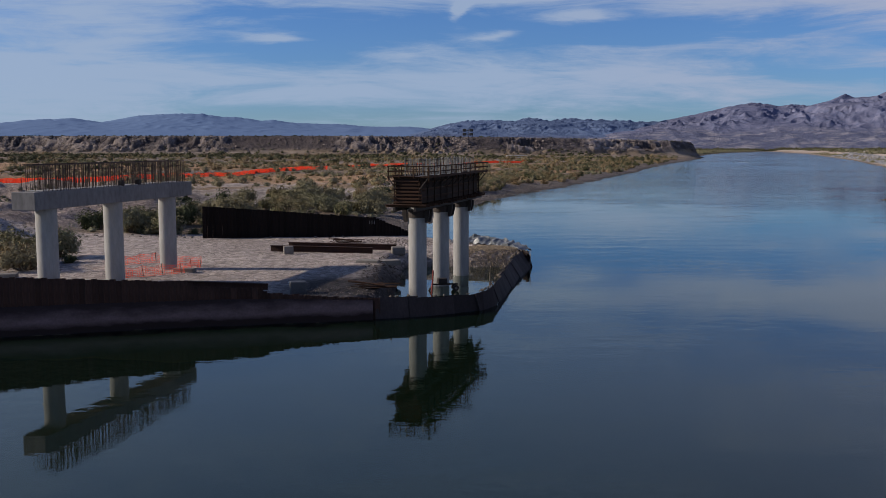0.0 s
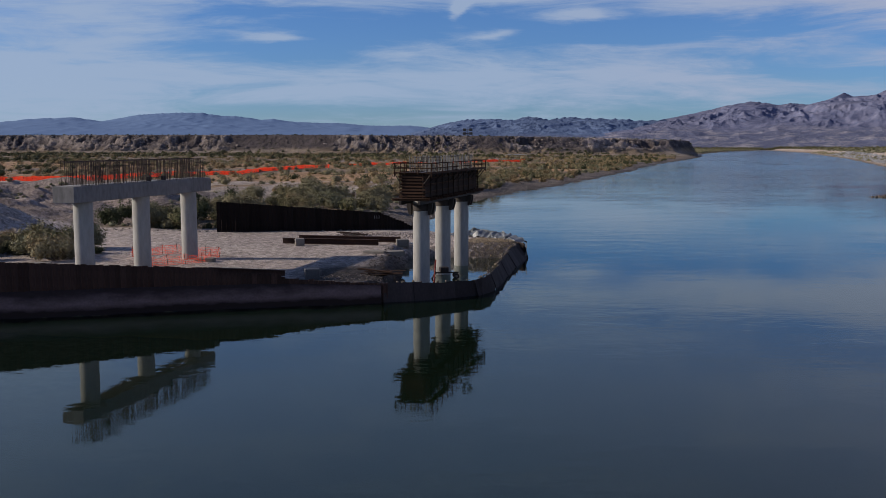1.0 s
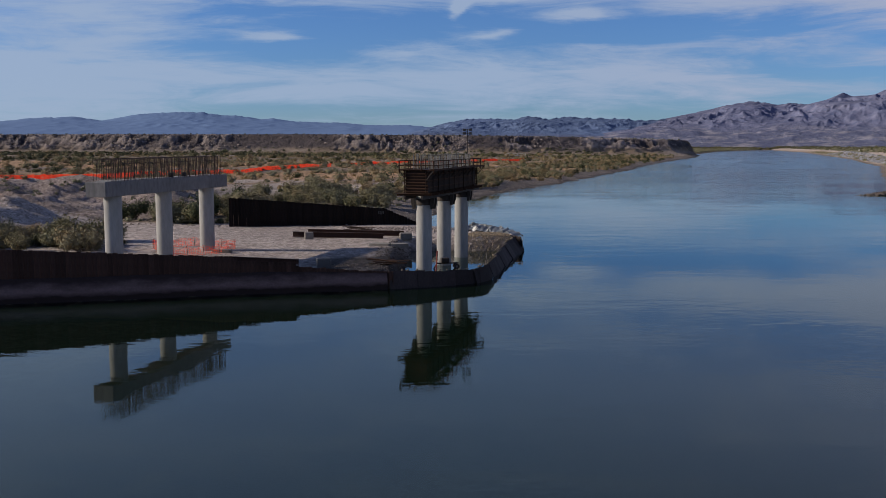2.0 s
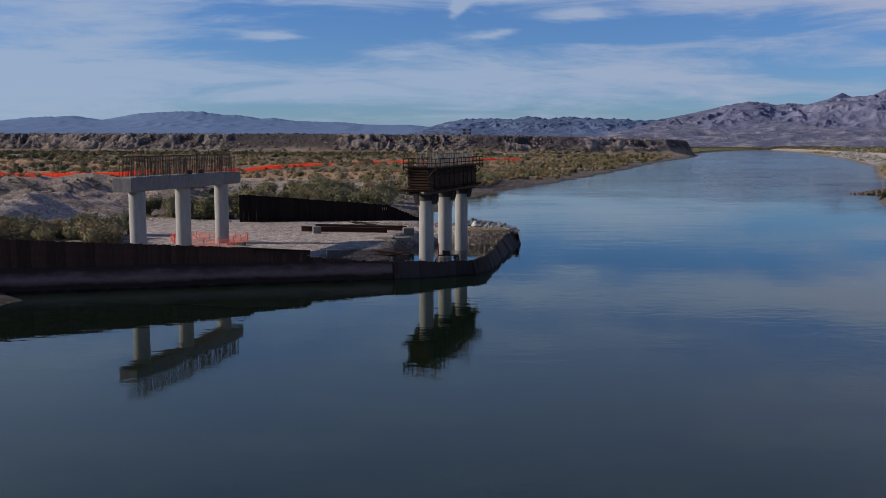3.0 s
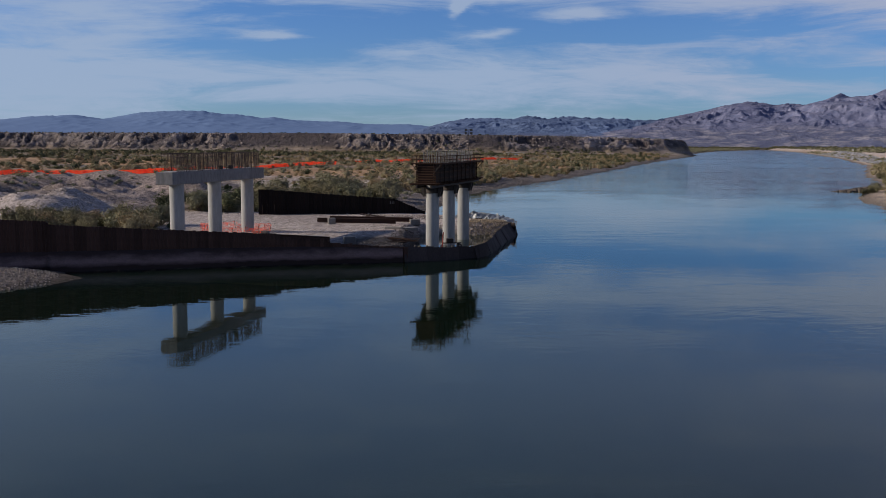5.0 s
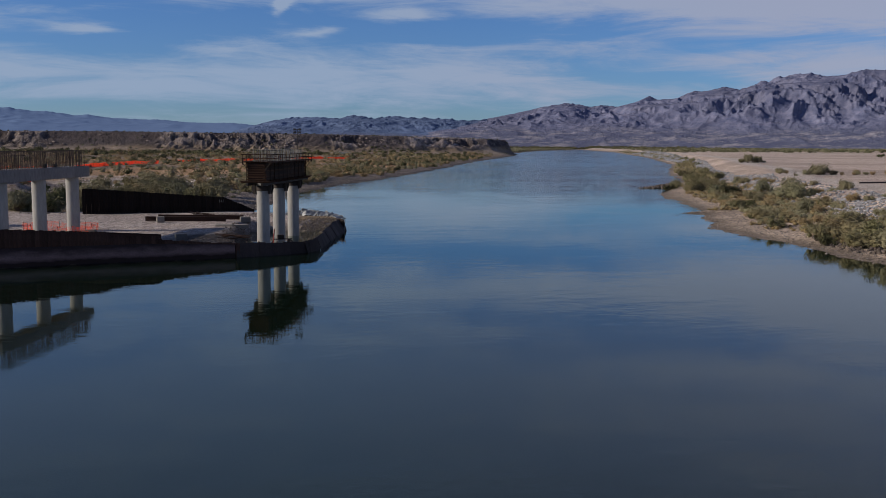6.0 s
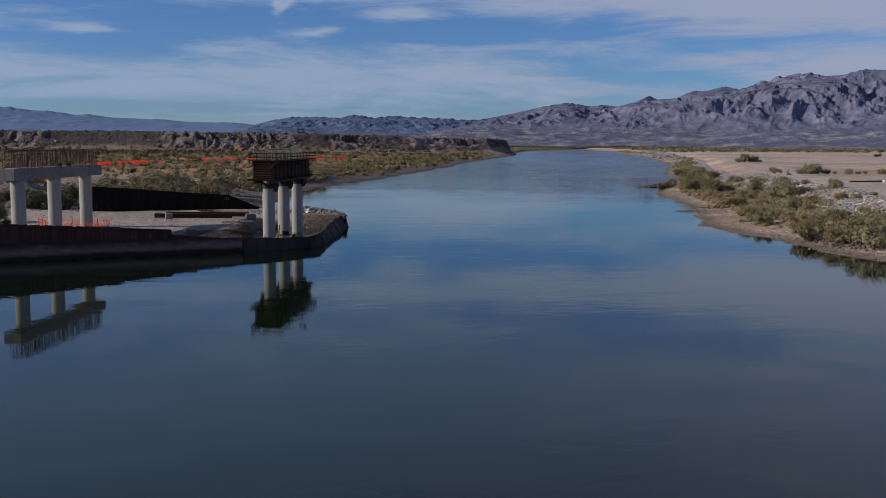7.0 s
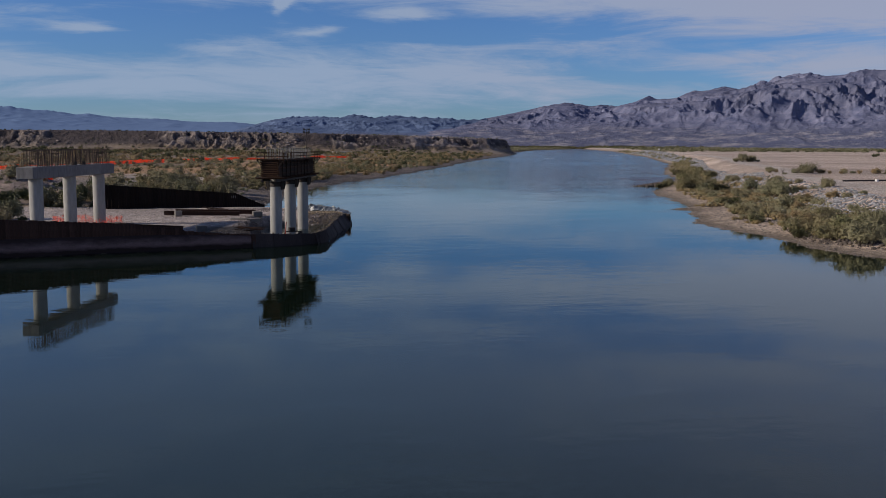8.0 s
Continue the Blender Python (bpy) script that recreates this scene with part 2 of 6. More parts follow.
def mat_water():
    """A murky body that lets some of a shallow bed through, under a rippled glossy surface."""
    m = bpy.data.materials.new("river_water")
    m.use_nodes = True
    t = m.node_tree
    t.nodes.clear()
    co = t.nodes.new("ShaderNodeTexCoord").outputs["Object"]
    out = t.nodes.new("ShaderNodeOutputMaterial")
    body = t.nodes.new("ShaderNodeBsdfDiffuse")
    body.inputs["Color"].default_value = (0.0085, 0.0200, 0.0108, 1)
    clear = t.nodes.new("ShaderNodeBsdfTransparent")
    clear.inputs["Color"].default_value = (0.80, 0.74, 0.56, 1)
    under = t.nodes.new("ShaderNodeMixShader")
    under.inputs[0].default_value = 0.58
    t.links.new(body.outputs[0], under.inputs[1]); t.links.new(clear.outputs[0], under.inputs[2])
    gloss = t.nodes.new("ShaderNodeBsdfGlossy")
    gloss.inputs["Roughness"].default_value = 0.02
    gloss.inputs["Color"].default_value = (0.94, 1.0, 0.98, 1)
    fres = t.nodes.new("ShaderNodeFresnel")
    fres.inputs["IOR"].default_value = 1.34
    top = t.nodes.new("ShaderNodeMixShader")
    t.links.new(fres.outputs[0], top.inputs[0]); t.links.new(under.outputs[0], top.inputs[1]); t.links.new(gloss.outputs[0], top.inputs[2])
    t.links.new(top.outputs[0], out.inputs[0])
    small = noise_tex(t, 1.3, 3, 0.5, co, (0.5, 1.0, 1))
    broad = noise_tex(t, 0.22, 4, 0.55, co, (0.35, 1.0, 1))
    patch = noise_tex(t, 0.022, 4, 0.6, co, (0.45, 1.0, 1))
    sep = t.nodes.new("ShaderNodeSeparateXYZ")
    t.links.new(co, sep.inputs[0])
    reach = t.nodes.new("ShaderNodeMapRange")      # the open reach upstream is ruffled by the wind
    for k, v in (("From Min", 100.0), ("From Max", 800.0), ("To Min", 0.50), ("To Max", 12.0)):
        reach.inputs[k].default_value = v
    reach.interpolation_type = "SMOOTHSTEP"
    t.links.new(sep.outputs["Y"], reach.inputs["Value"])
    calm = ramp(t, patch, [(0.38, (0.25,) * 3), (0.64, (1.0,) * 3)])
    gust = ramp(t, noise_tex(t, 0.055, 5, 0.65, co, (0.8, 1.3, 1)), [(0.50, (0.6,) * 3), (0.60, (1.0,) * 3)])

    def times(a, b):
        n = t.nodes.new("ShaderNodeMath"); n.operation = "MULTIPLY"
        t.links.new(a, n.inputs[0]); t.links.new(b, n.inputs[1])
        return n.outputs[0]

    s = t.nodes.new("ShaderNodeMath"); s.operation = "MULTIPLY_ADD"; s.inputs[1].default_value = 3.3
    t.links.new(times(broad, calm), s.inputs[0]); t.links.new(times(small, calm), s.inputs[2])
    bp = t.nodes.new("ShaderNodeBump")
    bp.inputs["Strength"].default_value, bp.inputs["Distance"].default_value = 1.0, 0.02
    t.links.new(times(times(s.outputs[0], gust), reach.outputs[0]), bp.inputs["Height"])
    rgh = t.nodes.new("ShaderNodeMapRange")
    for k, v in (("From Min", 1.0), ("From Max", 12.0), ("To Min", 0.02), ("To Max", 0.30)):
        rgh.inputs[k].default_value = v
    t.links.new(times(reach.outputs[0], times(calm, gust)), rgh.inputs["Value"])
    t.links.new(rgh.outputs[0], gloss.inputs["Roughness"])
    for n in (gloss, fres):
        t.links.new(bp.outputs[0], n.inputs["Normal"])
    return m


M_GROUND, M_WATER = mat_ground(), mat_water()
M_CONCRETE = mat_basic("concrete", (0.375, 0.362, 0.34), (0.225, 0.216, 0.203), 0.55, 3.2, 0.85, stretch=(1, 1, 0.22), bumps=0.10, fade=0.35)
# mottled stains, and the cap's shaded side painted in as darker concrete
M_SHADED_CAP = mat_basic("weathered_cap_concrete", (0.24, 0.225, 0.215), (0.125, 0.118, 0.115), 0.45, 2.6, 0.85, stretch=(1, 1, 0.4), bumps=0.12, fade=0.5)
M_RUST = mat_basic("rusted_steel", (0.022, 0.017, 0.016), (0.075, 0.036, 0.025), 0.5, 7, 0.85, stretch=(1, 1, 0.3), bumps=0.3, vary=0.25)
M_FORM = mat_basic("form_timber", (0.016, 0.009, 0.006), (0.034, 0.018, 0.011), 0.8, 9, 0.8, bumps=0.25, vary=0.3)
M_REBAR = mat_basic("rebar", (0.075, 0.055, 0.045), (0.045, 0.030, 0.024), 2, 20, 0.75, metal=0.0, bumps=0.1, vary=0.3)


def mat_range(name, lit, dark, plain, wash, foot, k):
    """Weathered rock above, gravel plains with pale washes below, all in hazed colours; foot is where the plains end.
    """
    m, t, b = principled(name)
    co = t.nodes.new("ShaderNodeTexCoord").outputs["Object"]
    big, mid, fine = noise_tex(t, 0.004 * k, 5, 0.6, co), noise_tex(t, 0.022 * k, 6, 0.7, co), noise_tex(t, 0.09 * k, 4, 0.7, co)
    # sunlit and shaded rock tones, blended by the noise that shapes the bump
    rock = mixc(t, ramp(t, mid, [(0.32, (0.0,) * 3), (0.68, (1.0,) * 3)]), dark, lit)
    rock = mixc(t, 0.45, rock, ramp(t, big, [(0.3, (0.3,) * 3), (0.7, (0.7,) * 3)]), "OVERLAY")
    low = mixc(t, ramp(t, noise_tex(t, 0.016 * k, 8, 0.75, co, (0.7, 1.0, 1)), [(0.48, (0.0,) * 3), (0.66, (1.0,) * 3)]), plain, wash)
    low = mixc(t, 0.3, low, ramp(t, fine, [(0.3, (0.25,) * 3), (0.7, (0.75,) * 3)]), "OVERLAY")
    sep = t.nodes.new("ShaderNodeSeparateXYZ")
    t.links.new(co, sep.inputs[0])
    up = t.nodes.new("ShaderNodeMath"); up.operation = "MULTIPLY_ADD"; up.inputs[1].default_value = foot * 0.9
    t.links.new(big, up.inputs[0]); t.links.new(sep.outputs["Z"], up.inputs[2])
    mr = t.nodes.new("ShaderNodeMapRange")
    mr.inputs["From Min"].default_value, mr.inputs["From Max"].default_value = foot * 1.3, foot * 1.7
    t.links.new(up.outputs[0], mr.inputs["Value"])
    t.links.new(mixc(t, mr.outputs[0], low, rock), b.inputs["Base Color"])
    b.inputs["Roughness"].default_value, b.inputs["Specular IOR Level"].default_value = 1.0, 0.0
    h = t.nodes.new("ShaderNodeMath"); h.operation = "MULTIPLY_ADD"; h.inputs[1].default_value = 0.3
    t.links.new(fine, h.inputs[0]); t.links.new(mid, h.inputs[2])
    bump(t, b, h.outputs[0], 0.85, 12.0 / k)
    return m


# distance haze is painted into these rock colours, bluer for the farther ranges
M_HAZED_ROCK = mat_range("mountain_rock", (0.190, 0.190, 0.258), (0.078, 0.091, 0.160), (0.110, 0.118, 0.176), (0.32, 0.295, 0.31), 70.0, 1.0)
M_HAZED_MIDROCK = mat_range("distant_mountain_rock", (0.118, 0.158, 0.252), (0.085, 0.118, 0.200), (0.115, 0.120, 0.175), (0.165, 0.160, 0.195), 45.0, 1.0)
M_HAZED_FARROCK = mat_basic("far_mountain_rock", (0.148, 0.215, 0.345), (0.134, 0.196, 0.318), 0.003, 0.02, 1.0, bumps=0.0, fade=0.10)
M_HAZED_FARROCK.node_tree.nodes["Principled BSDF"].inputs["Specular IOR Level"].default_value = 0.0


# ---- mesh helpers ----
def part(name, bm, material, parent=None, label=""):
    me = bpy.data.meshes.new(name)
    bm.to_mesh(me)
    bm.free()
    me.materials.append(material)
    ob = new(name, me)
    if parent:
        ob.parent = parent
    if label:
        tagged(ob, label)
    return ob


def again(ob, m, parent=None):
    """Another piece on the same mesh."""
    o = new(ob.name.split(".")[0], ob.data)
    o.matrix_basis = m
    o.parent = parent or ob.parent
    return o


def empty(name, label, category, loc=(0, 0, 0), rz=0.0, group="", kind=""):
    e = new(name)
    e.empty_display_size = 0.3
    e.matrix_basis = pose(*loc, 0, 0, rz)
    return tagged(e, label, category, group, kind)


def box(bm, x0, x1, y0, y1, z0, z1, bevel=0.0):
    r = bmesh.ops.create_cube(bm, size=1.0, matrix=Matrix.LocRotScale(((x0 + x1) / 2, (y0 + y1) / 2, (z0 + z1) / 2), None, (x1 - x0, y1 - y0, z1 - z0)))
    if bevel:
        es = {e for v in r["verts"] for e in v.link_edges}
        bmesh.ops.bevel(bm, geom=list(es), offset=bevel, segments=1, affect="EDGES")
    return bm


def rod(bm, a, b, r, seg=8, r2=None):
    a, b = Vector(a), Vector(b)
    d = b - a
    m = Matrix.Translation((a + b) / 2) @ d.to_track_quat("Z", "Y").to_matrix().to_4x4()
    bmesh.ops.create_cone(bm, cap_ends=True, segments=seg, radius1=r, radius2=r if r2 is None else r2, depth=d.length, matrix=m)
    return bm


def smooth(ob):
    for p in ob.data.polygons:
        p.use_smooth = True
    return ob


def fbm(x, y, octaves=5, seed=0, gain=0.5, ridged=False):
    """Value noise on arrays, by summed smooth lattices."""
    out, amp, tot = np.zeros(np.broadcast(x, y).shape), 1.0, 0.0
    for o in range(octaves):
        xi, yi = np.floor(x).astype(np.int64), np.floor(y).astype(np.int64)
        fx, fy = x - xi, y - yi
        fx, fy = fx * fx * (3 - 2 * fx), fy * fy * (3 - 2 * fy)

        def h(i, j):
            n = (i * 374761393 + j * 668265263 + (seed + o * 17) * 362437) & 0x7FFFFFFF
            n = ((n ^ (n >> 13)) * 1274126177) & 0x7FFFFFFF
            return ((n ^ (n >> 16)) & 0xFFFF) / 65535.0

        v = (h(xi, yi) * (1 - fx) + h(xi + 1, yi) * fx) * (1 - fy) + (h(xi, yi + 1) * (1 - fx) + h(xi + 1, yi + 1) * fx) * fy
        if ridged:
            v = 1 - np.abs(2 * v - 1)
        out += amp * v
        tot += amp
        amp *= gain
        x, y = x * 2.03 + 11.3, y * 2.03 + 5.7
    return out / tot


def sm(a, b, v):
    u = np.clip((v - a) / (b - a), 0, 1)
    return u * u * (3 - 2 * u)


# ---- ground: banks, flats, mesa, pad ----
# shorelines at the water's level, x by y
LEFT_Y = [-400, -200, 0, 40, 59, 64, 68.5, 71.5, 84, 122, 145, 170, 200, 246, 266, 311, 352, 393, 417, 496, 560, 677, 883, 1150, 1336, 1500, 1800, 2300, 3000, 3400, 5000]
LEFT_X = [-110, -90, -70, -58, -45, -41.5, -40, -44, -52, -30, -7, -5, -1, 7, 13, 26, 43, 57, 66, 90, 113, 146, 213, 306, 362, 400, 500, 680, 1020, 1180, 1700]
RIGHT_Y = [-400, 0, 58, 64, 74, 82, 95, 118, 135, 148, 153, 155.8, 159, 167, 181, 218, 240, 262, 282, 330, 370, 445, 560, 672, 1076, 2011, 3330, 5000]
RIGHT_X = [90, 79, 75.4, 73.8, 74.4, 74, 76, 75.8, 83.7, 89.5, 91, 86, 93.5, 95.7, 100.2, 111, 118.3, 130, 141, 165, 183, 210, 262, 312, 457, 758, 1091, 1560]
# foot of the mesa, y by x
MESA_X = [-5000, -1500, -700, -300, 0, 180, 300, 352, 372, 5000]
MESA_Y = [2500, 1700, 1280, 1200, 1180, 1190, 1230, 1290, 9000, 9000]
# line of the cofferdam round the work pad, and the height of its top
DAM = [(-70, 68.5, 6.9), (-47.6, 74.1, 5.9), (-47.5, 74.2, 5.45), (-36.2, 76.8, 4.75), (-21.8, 80.9, 3.8), (-21.4, 81.0, 3.4), (-15.6, 82.2, 3.0), (-15.4, 82.25, 2.65), (-9.2, 83.4, 2.1), (-5.6, 84.2, 1.85)]
NOSE = [(-5.6, 84.2, 1.8), (-2.6, 85.2, 1.75), (0.6, 86.8, 1.6), (3.5, 88.7, 1.5), (5.0, 91.6, 1.6), (5.9, 95.5, 1.6), (6.9, 100.6, 1.7), (8.0, 106.6, 1.7), (9.5, 114.0, 1.8), (11.3, 121.6, 1.9), (9.6, 128.0, 1.5), (5.0, 134.5, 1.4), (-1.0, 140.5, 1.5), (-4.6, 144.4, 1.6)]
BACK = [(-35.2, 139.6, 6.6), (-10.0, 142.6, 4.7), (-4.5, 144.5, 2.2)]


def inside_pad(x, y):
    """1 on the made ground inside the cofferdam, 0 outside it."""
    edge = DAM + NOSE[1:5]
    front = np.interp(x, [p[0] for p in edge], [p[1] for p in edge]) + 1.0
    right = np.interp(y, [85, 92, 105, 121.5, 128, 136, 143, 150], [-1, 5, 7.4, 11.2, 9.5, 4.0, -3.0, -8]) - 1.0
    return ((y > front) & (x < right) & (y < 146)).astype(float)


def ground_height(x, y):
    xl = np.interp(y, LEFT_Y, LEFT_X)
    xr = np.interp(y, RIGHT_Y, RIGHT_X)
    wob = (fbm(x / 9, y / 9, 4, 5) - 0.5) + 0.6 * (fbm(x / 3.1, y / 3.1, 3, 6) - 0.5)
    far = np.clip(y / 900, 0, 1)
    dl = xl - x + wob * (3 + 12 * far)       # metres inland on the left bank
    dr = x - xr + wob * (3 + 8 * far)        # metres inland on the right bank
    n1 = fbm(x / 40, y / 40, 5, 1) - 0.5
    n2 = fbm(x / 6, y / 6, 4, 2) - 0.5
    bed = -np.minimum(np.minimum(-dl * np.interp(y, [90, 150], [0.065, 0.11]), -dr * 0.05), 4.0) - 0.13
    left = np.interp(dl, [0, 4, 14, 40, 120, 400, 1200], [-0.15, 0.35, 1.3, 2.2, 3.0, 4.0, 5.0]) + np.clip(dl / 20, 0, 1) * (n1 * 2.4 + n2 * (0.6 + 1.2 * sm(0.45, 0.65, fbm(x / 70, y / 70, 3, 77))))
    right = np.interp(dr, [0, 5, 12, 22, 27, 40, 46, 300, 2000], [-0.15, 0.35, 0.8, 1.5, 2.0, 4.9, 5.0, 5.4, 6.5]) + np.clip(dr / 15, 0, 1) * (n1 * 0.5 + n2 * 0.25)
    left = left + 1.7 * (fbm(x / 16, y / 9, 4, 91, 0.55, True) - 0.55) * sm(186, 205, y) * sm(330, 290, y) * sm(10, 30, dl)
    z = np.where(dl > 0, left, np.where(dr > 0, right, bed))
    # mesa with gullied cliffs, ragged in some stretches and smooth in others
    my = np.interp(x, MESA_X, MESA_Y)
    wx, wy = x + 40 * (fbm(x / 70, y / 70, 3, 41) - 0.5), y + 40 * (fbm(x / 70, y / 70, 3, 42) - 0.5)
    gul = fbm(wx / 15, wy / 14, 5, 9, 0.62, True)
    ragged = 0.12 + 1.15 * ragged_part(x)
    d = y - my + (gul - 0.62) * 30 * ragged + (fbm(x / 260, y / 400, 3, 12) - 0.5) * 90
    top = np.interp(x, [-900, -200, 100, 250, 372], [30, 28.5, 26.5, 23.5, 21]) + (fbm(x / 300, y / 300, 3, 4) - 0.5) * 1.5
    m = np.interp(d, [-70, -20, 0, 22, 30, 36, 2000], [0, 0.06, 0.16, 0.62, 0.90, 1.0, 1.02])
    z = np.where(dl > 0, z + m * (top - z) * sm(0, 25, dl), z)
    # the pad
    p = inside_pad(x, y)
    padz = 1.95 + n2 * 0.25 + n1 * 0.3
    pond = sm(-7.0, -3.5, x) * sm(122.5, 119.5, y)
    padz = padz * (1 - pond) - 1.3 * pond + n2 * 0.5 * pond
    z = np.where(p > 0, padz, z)
    # spoil heaps inland of the pad
    heap = sm(-56, -70, x) * sm(112, 130, y) * sm(255, 205, y) * sm(-190, -150, x)
    lumps = fbm(x / 26, y / 17, 4, 51, 0.5, True)
    z = z + heap * np.clip(8.5 * (lumps - 0.5) + 3.0 * n1 + 1.3 * n2 + 1.3 * (fbm(x / 8, y / 5, 3, 52, 0.55, True) - 0.5) + 0.9, -0.6, 5.0)
    return z


def open_ground(x, y):
    """1 on the bare stretch of the west flats, 0 where the scrub grows."""
    inland = np.interp(y, LEFT_Y, LEFT_X) - x
    return sm(200, 222, y) * sm(345, 305, y) * sm(24, 42, inland) * sm(0.30, 0.44, fbm(x / 34, y / 13, 3, 95))


def ragged_part(x):
    """Where along the mesa the cliff is broken, 0 to 1."""
    return np.interp(x, [-400, -370, -350, -280, -268, -142, -128, -40, -20, 30, 42, 78, 86, 115, 125, 175, 190, 275, 290],
                     [0.9, 0.3, 0.9, 0.9, 0.05, 0.05, 0.9, 0.9, 0.6, 0.6, 0.1, 0.1, 1.0, 1.0, 0.15, 0.15, 0.9, 0.9, 0.2])


def soil_colour(x, y, z):
    xl, xr = np.interp(y, LEFT_Y, LEFT_X), np.interp(y, RIGHT_Y, RIGHT_X)
    dl, dr = xl - x, x - xr
    n = fbm(x / 14, y / 14, 4, 21)[..., None]
    n3 = fbm(x / 60, y / 60, 4, 33)[..., None]
    sand, silt = np.array([0.37, 0.298, 0.245]), np.array([0.38, 0.28, 0.195])
    scrub, gravel = np.array([0.195, 0.138, 0.088]), np.array([0.365, 0.295, 0.252])
    bare = sm(0.50, 0.70, n3) * (1 - 0.6 * sm(300, 420, y))[..., None]
    c = scrub * (0.7 + 0.6 * n) * (1 - bare) + 0.72 * sand * bare * (0.6 + 0.8 * n)
    dry = (sm(240, 350, y) * sm(760, 560, y) * sm(0.30, 0.48, fbm(x / 50, y / 40, 3, 96)))[..., None]
    c = c * (1 - dry) + np.array([0.335, 0.188, 0.080]) * (0.7 + 0.6 * n) * dry
    bed = open_ground(x, y)[..., None]
    c = c * (1 - bed) + 0.86 * sand * (0.62 + 0.76 * n) * bed
    spoil = (sm(-52, -62, x) * sm(108, 122, y) * sm(262, 225, y) * (0.55 + 0.45 * sm(0.35, 0.55, fbm(x / 8, y / 6, 3, 98))))[..., None]
    c = c * (1 - spoil) + np.array([0.255, 0.192, 0.160]) * (0.5 + 1.0 * n) * spoil
    r = (dr > 0)[..., None]
    c = np.where(r, 1.12 * sand * (0.85 + 0.3 * n) * (0.86 + 0.24 * sm(0.35, 0.62, fbm(x / 70, y / 45, 4, 44)))[..., None] * np.array([1.08, 1.0, 0.92]), c)
    track = (sm(42, 45, dr) * sm(60, 54, dr + 4 * n[..., 0]) * (dr > 0))[..., None]
    c = c * (1 - 0.7 * track) + 0.7 * np.array([0.47, 0.40, 0.33]) * (0.85 + 0.3 * n) * track
    beach = ((dr > 0) & (dr < 28))[..., None]
    c = np.where(beach, silt * (0.7 + 0.6 * n), c)
    shore = ((dl > -2) & (dl < 14))[..., None]
    c = np.where(shore, np.array([0.150, 0.118, 0.096]) * (0.65 + 0.7 * n), c)
    mesa = sm(9, 14, z)[..., None] * (dl > 0)[..., None]
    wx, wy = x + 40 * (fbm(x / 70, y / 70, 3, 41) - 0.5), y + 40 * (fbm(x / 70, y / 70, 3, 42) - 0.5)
    # ribs of the gully relief coloured as sunlit, hollows and smooth stretches as shaded
    lit_rib = sm(0.55, 0.80, fbm(wx / 15, wy / 14, 5, 9, 0.62, True)) * ragged_part(x)
    lit_rib = np.clip(lit_rib + 0.8 * ragged_part(x) * sm(0.60, 0.72, fbm(x / 6, y / 10, 4, 19)), 0, 1)[..., None]
    # sunlit tan of the mesa's east end is part of this colour
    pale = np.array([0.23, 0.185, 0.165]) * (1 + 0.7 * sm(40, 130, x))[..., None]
    rock = np.array([0.074, 0.058, 0.057]) * (1 - lit_rib) + pale * lit_rib
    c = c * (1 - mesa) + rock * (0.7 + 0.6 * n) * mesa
    p = inside_pad(x, y)[..., None]
    c = np.where(p > 0, gravel * (0.85 + 0.3 * n), c)
    # two patches where the ground's colour is darker, behind the wall and by the pond
    dark_patch = 1.3 * np.exp(-(((x + 9.0) / 5.6) ** 4 + ((y - 90.5) / 6.0) ** 4)) + np.exp(-(((x + 4.8) / 3.6) ** 2 + ((y - 101) / 12) ** 2))
    c = c * (1 - 0.82 * np.clip(dark_patch * (0.6 + 0.8 * n[..., 0]), 0, 1)[..., None])
    wet = sm(0.55, 0.1, z)[..., None]
    c = c * (1 - 0.55 * wet)
    deep = sm(-0.3, -2.0, z)[..., None]
    c = c * (1 - deep) + np.array([0.008, 0.014, 0.012]) * deep
    return c


def spaced(*runs):
    out = []
    for a, b, n in runs:
        out += list(np.linspace(a, b, n, endpoint=False))
    return np.array(out + [runs[-1][1]])


def grid_mesh(name, X, Y, Z):
    ny, nx = X.shape
    me = bpy.data.meshes.new(name)
    v = np.stack([X, Y, Z], -1).reshape(-1, 3)
    i = (np.arange(ny - 1)[:, None] * nx + np.arange(nx - 1)[None, :]).reshape(-1)
    f = np.stack([i, i + 1, i + nx + 1, i + nx], -1)
    me.vertices.add(len(v)); me.vertices.foreach_set("co", v.astype(np.float32).ravel())
    me.loops.add(f.size); me.loops.foreach_set("vertex_index", f.astype(np.int32).ravel())
    me.polygons.add(len(f))
    me.polygons.foreach_set("loop_start", (np.arange(len(f)) * 4).astype(np.int32))
    me.polygons.foreach_set("use_smooth", np.ones(len(f), bool))
    me.update(calc_edges=True)
    return me


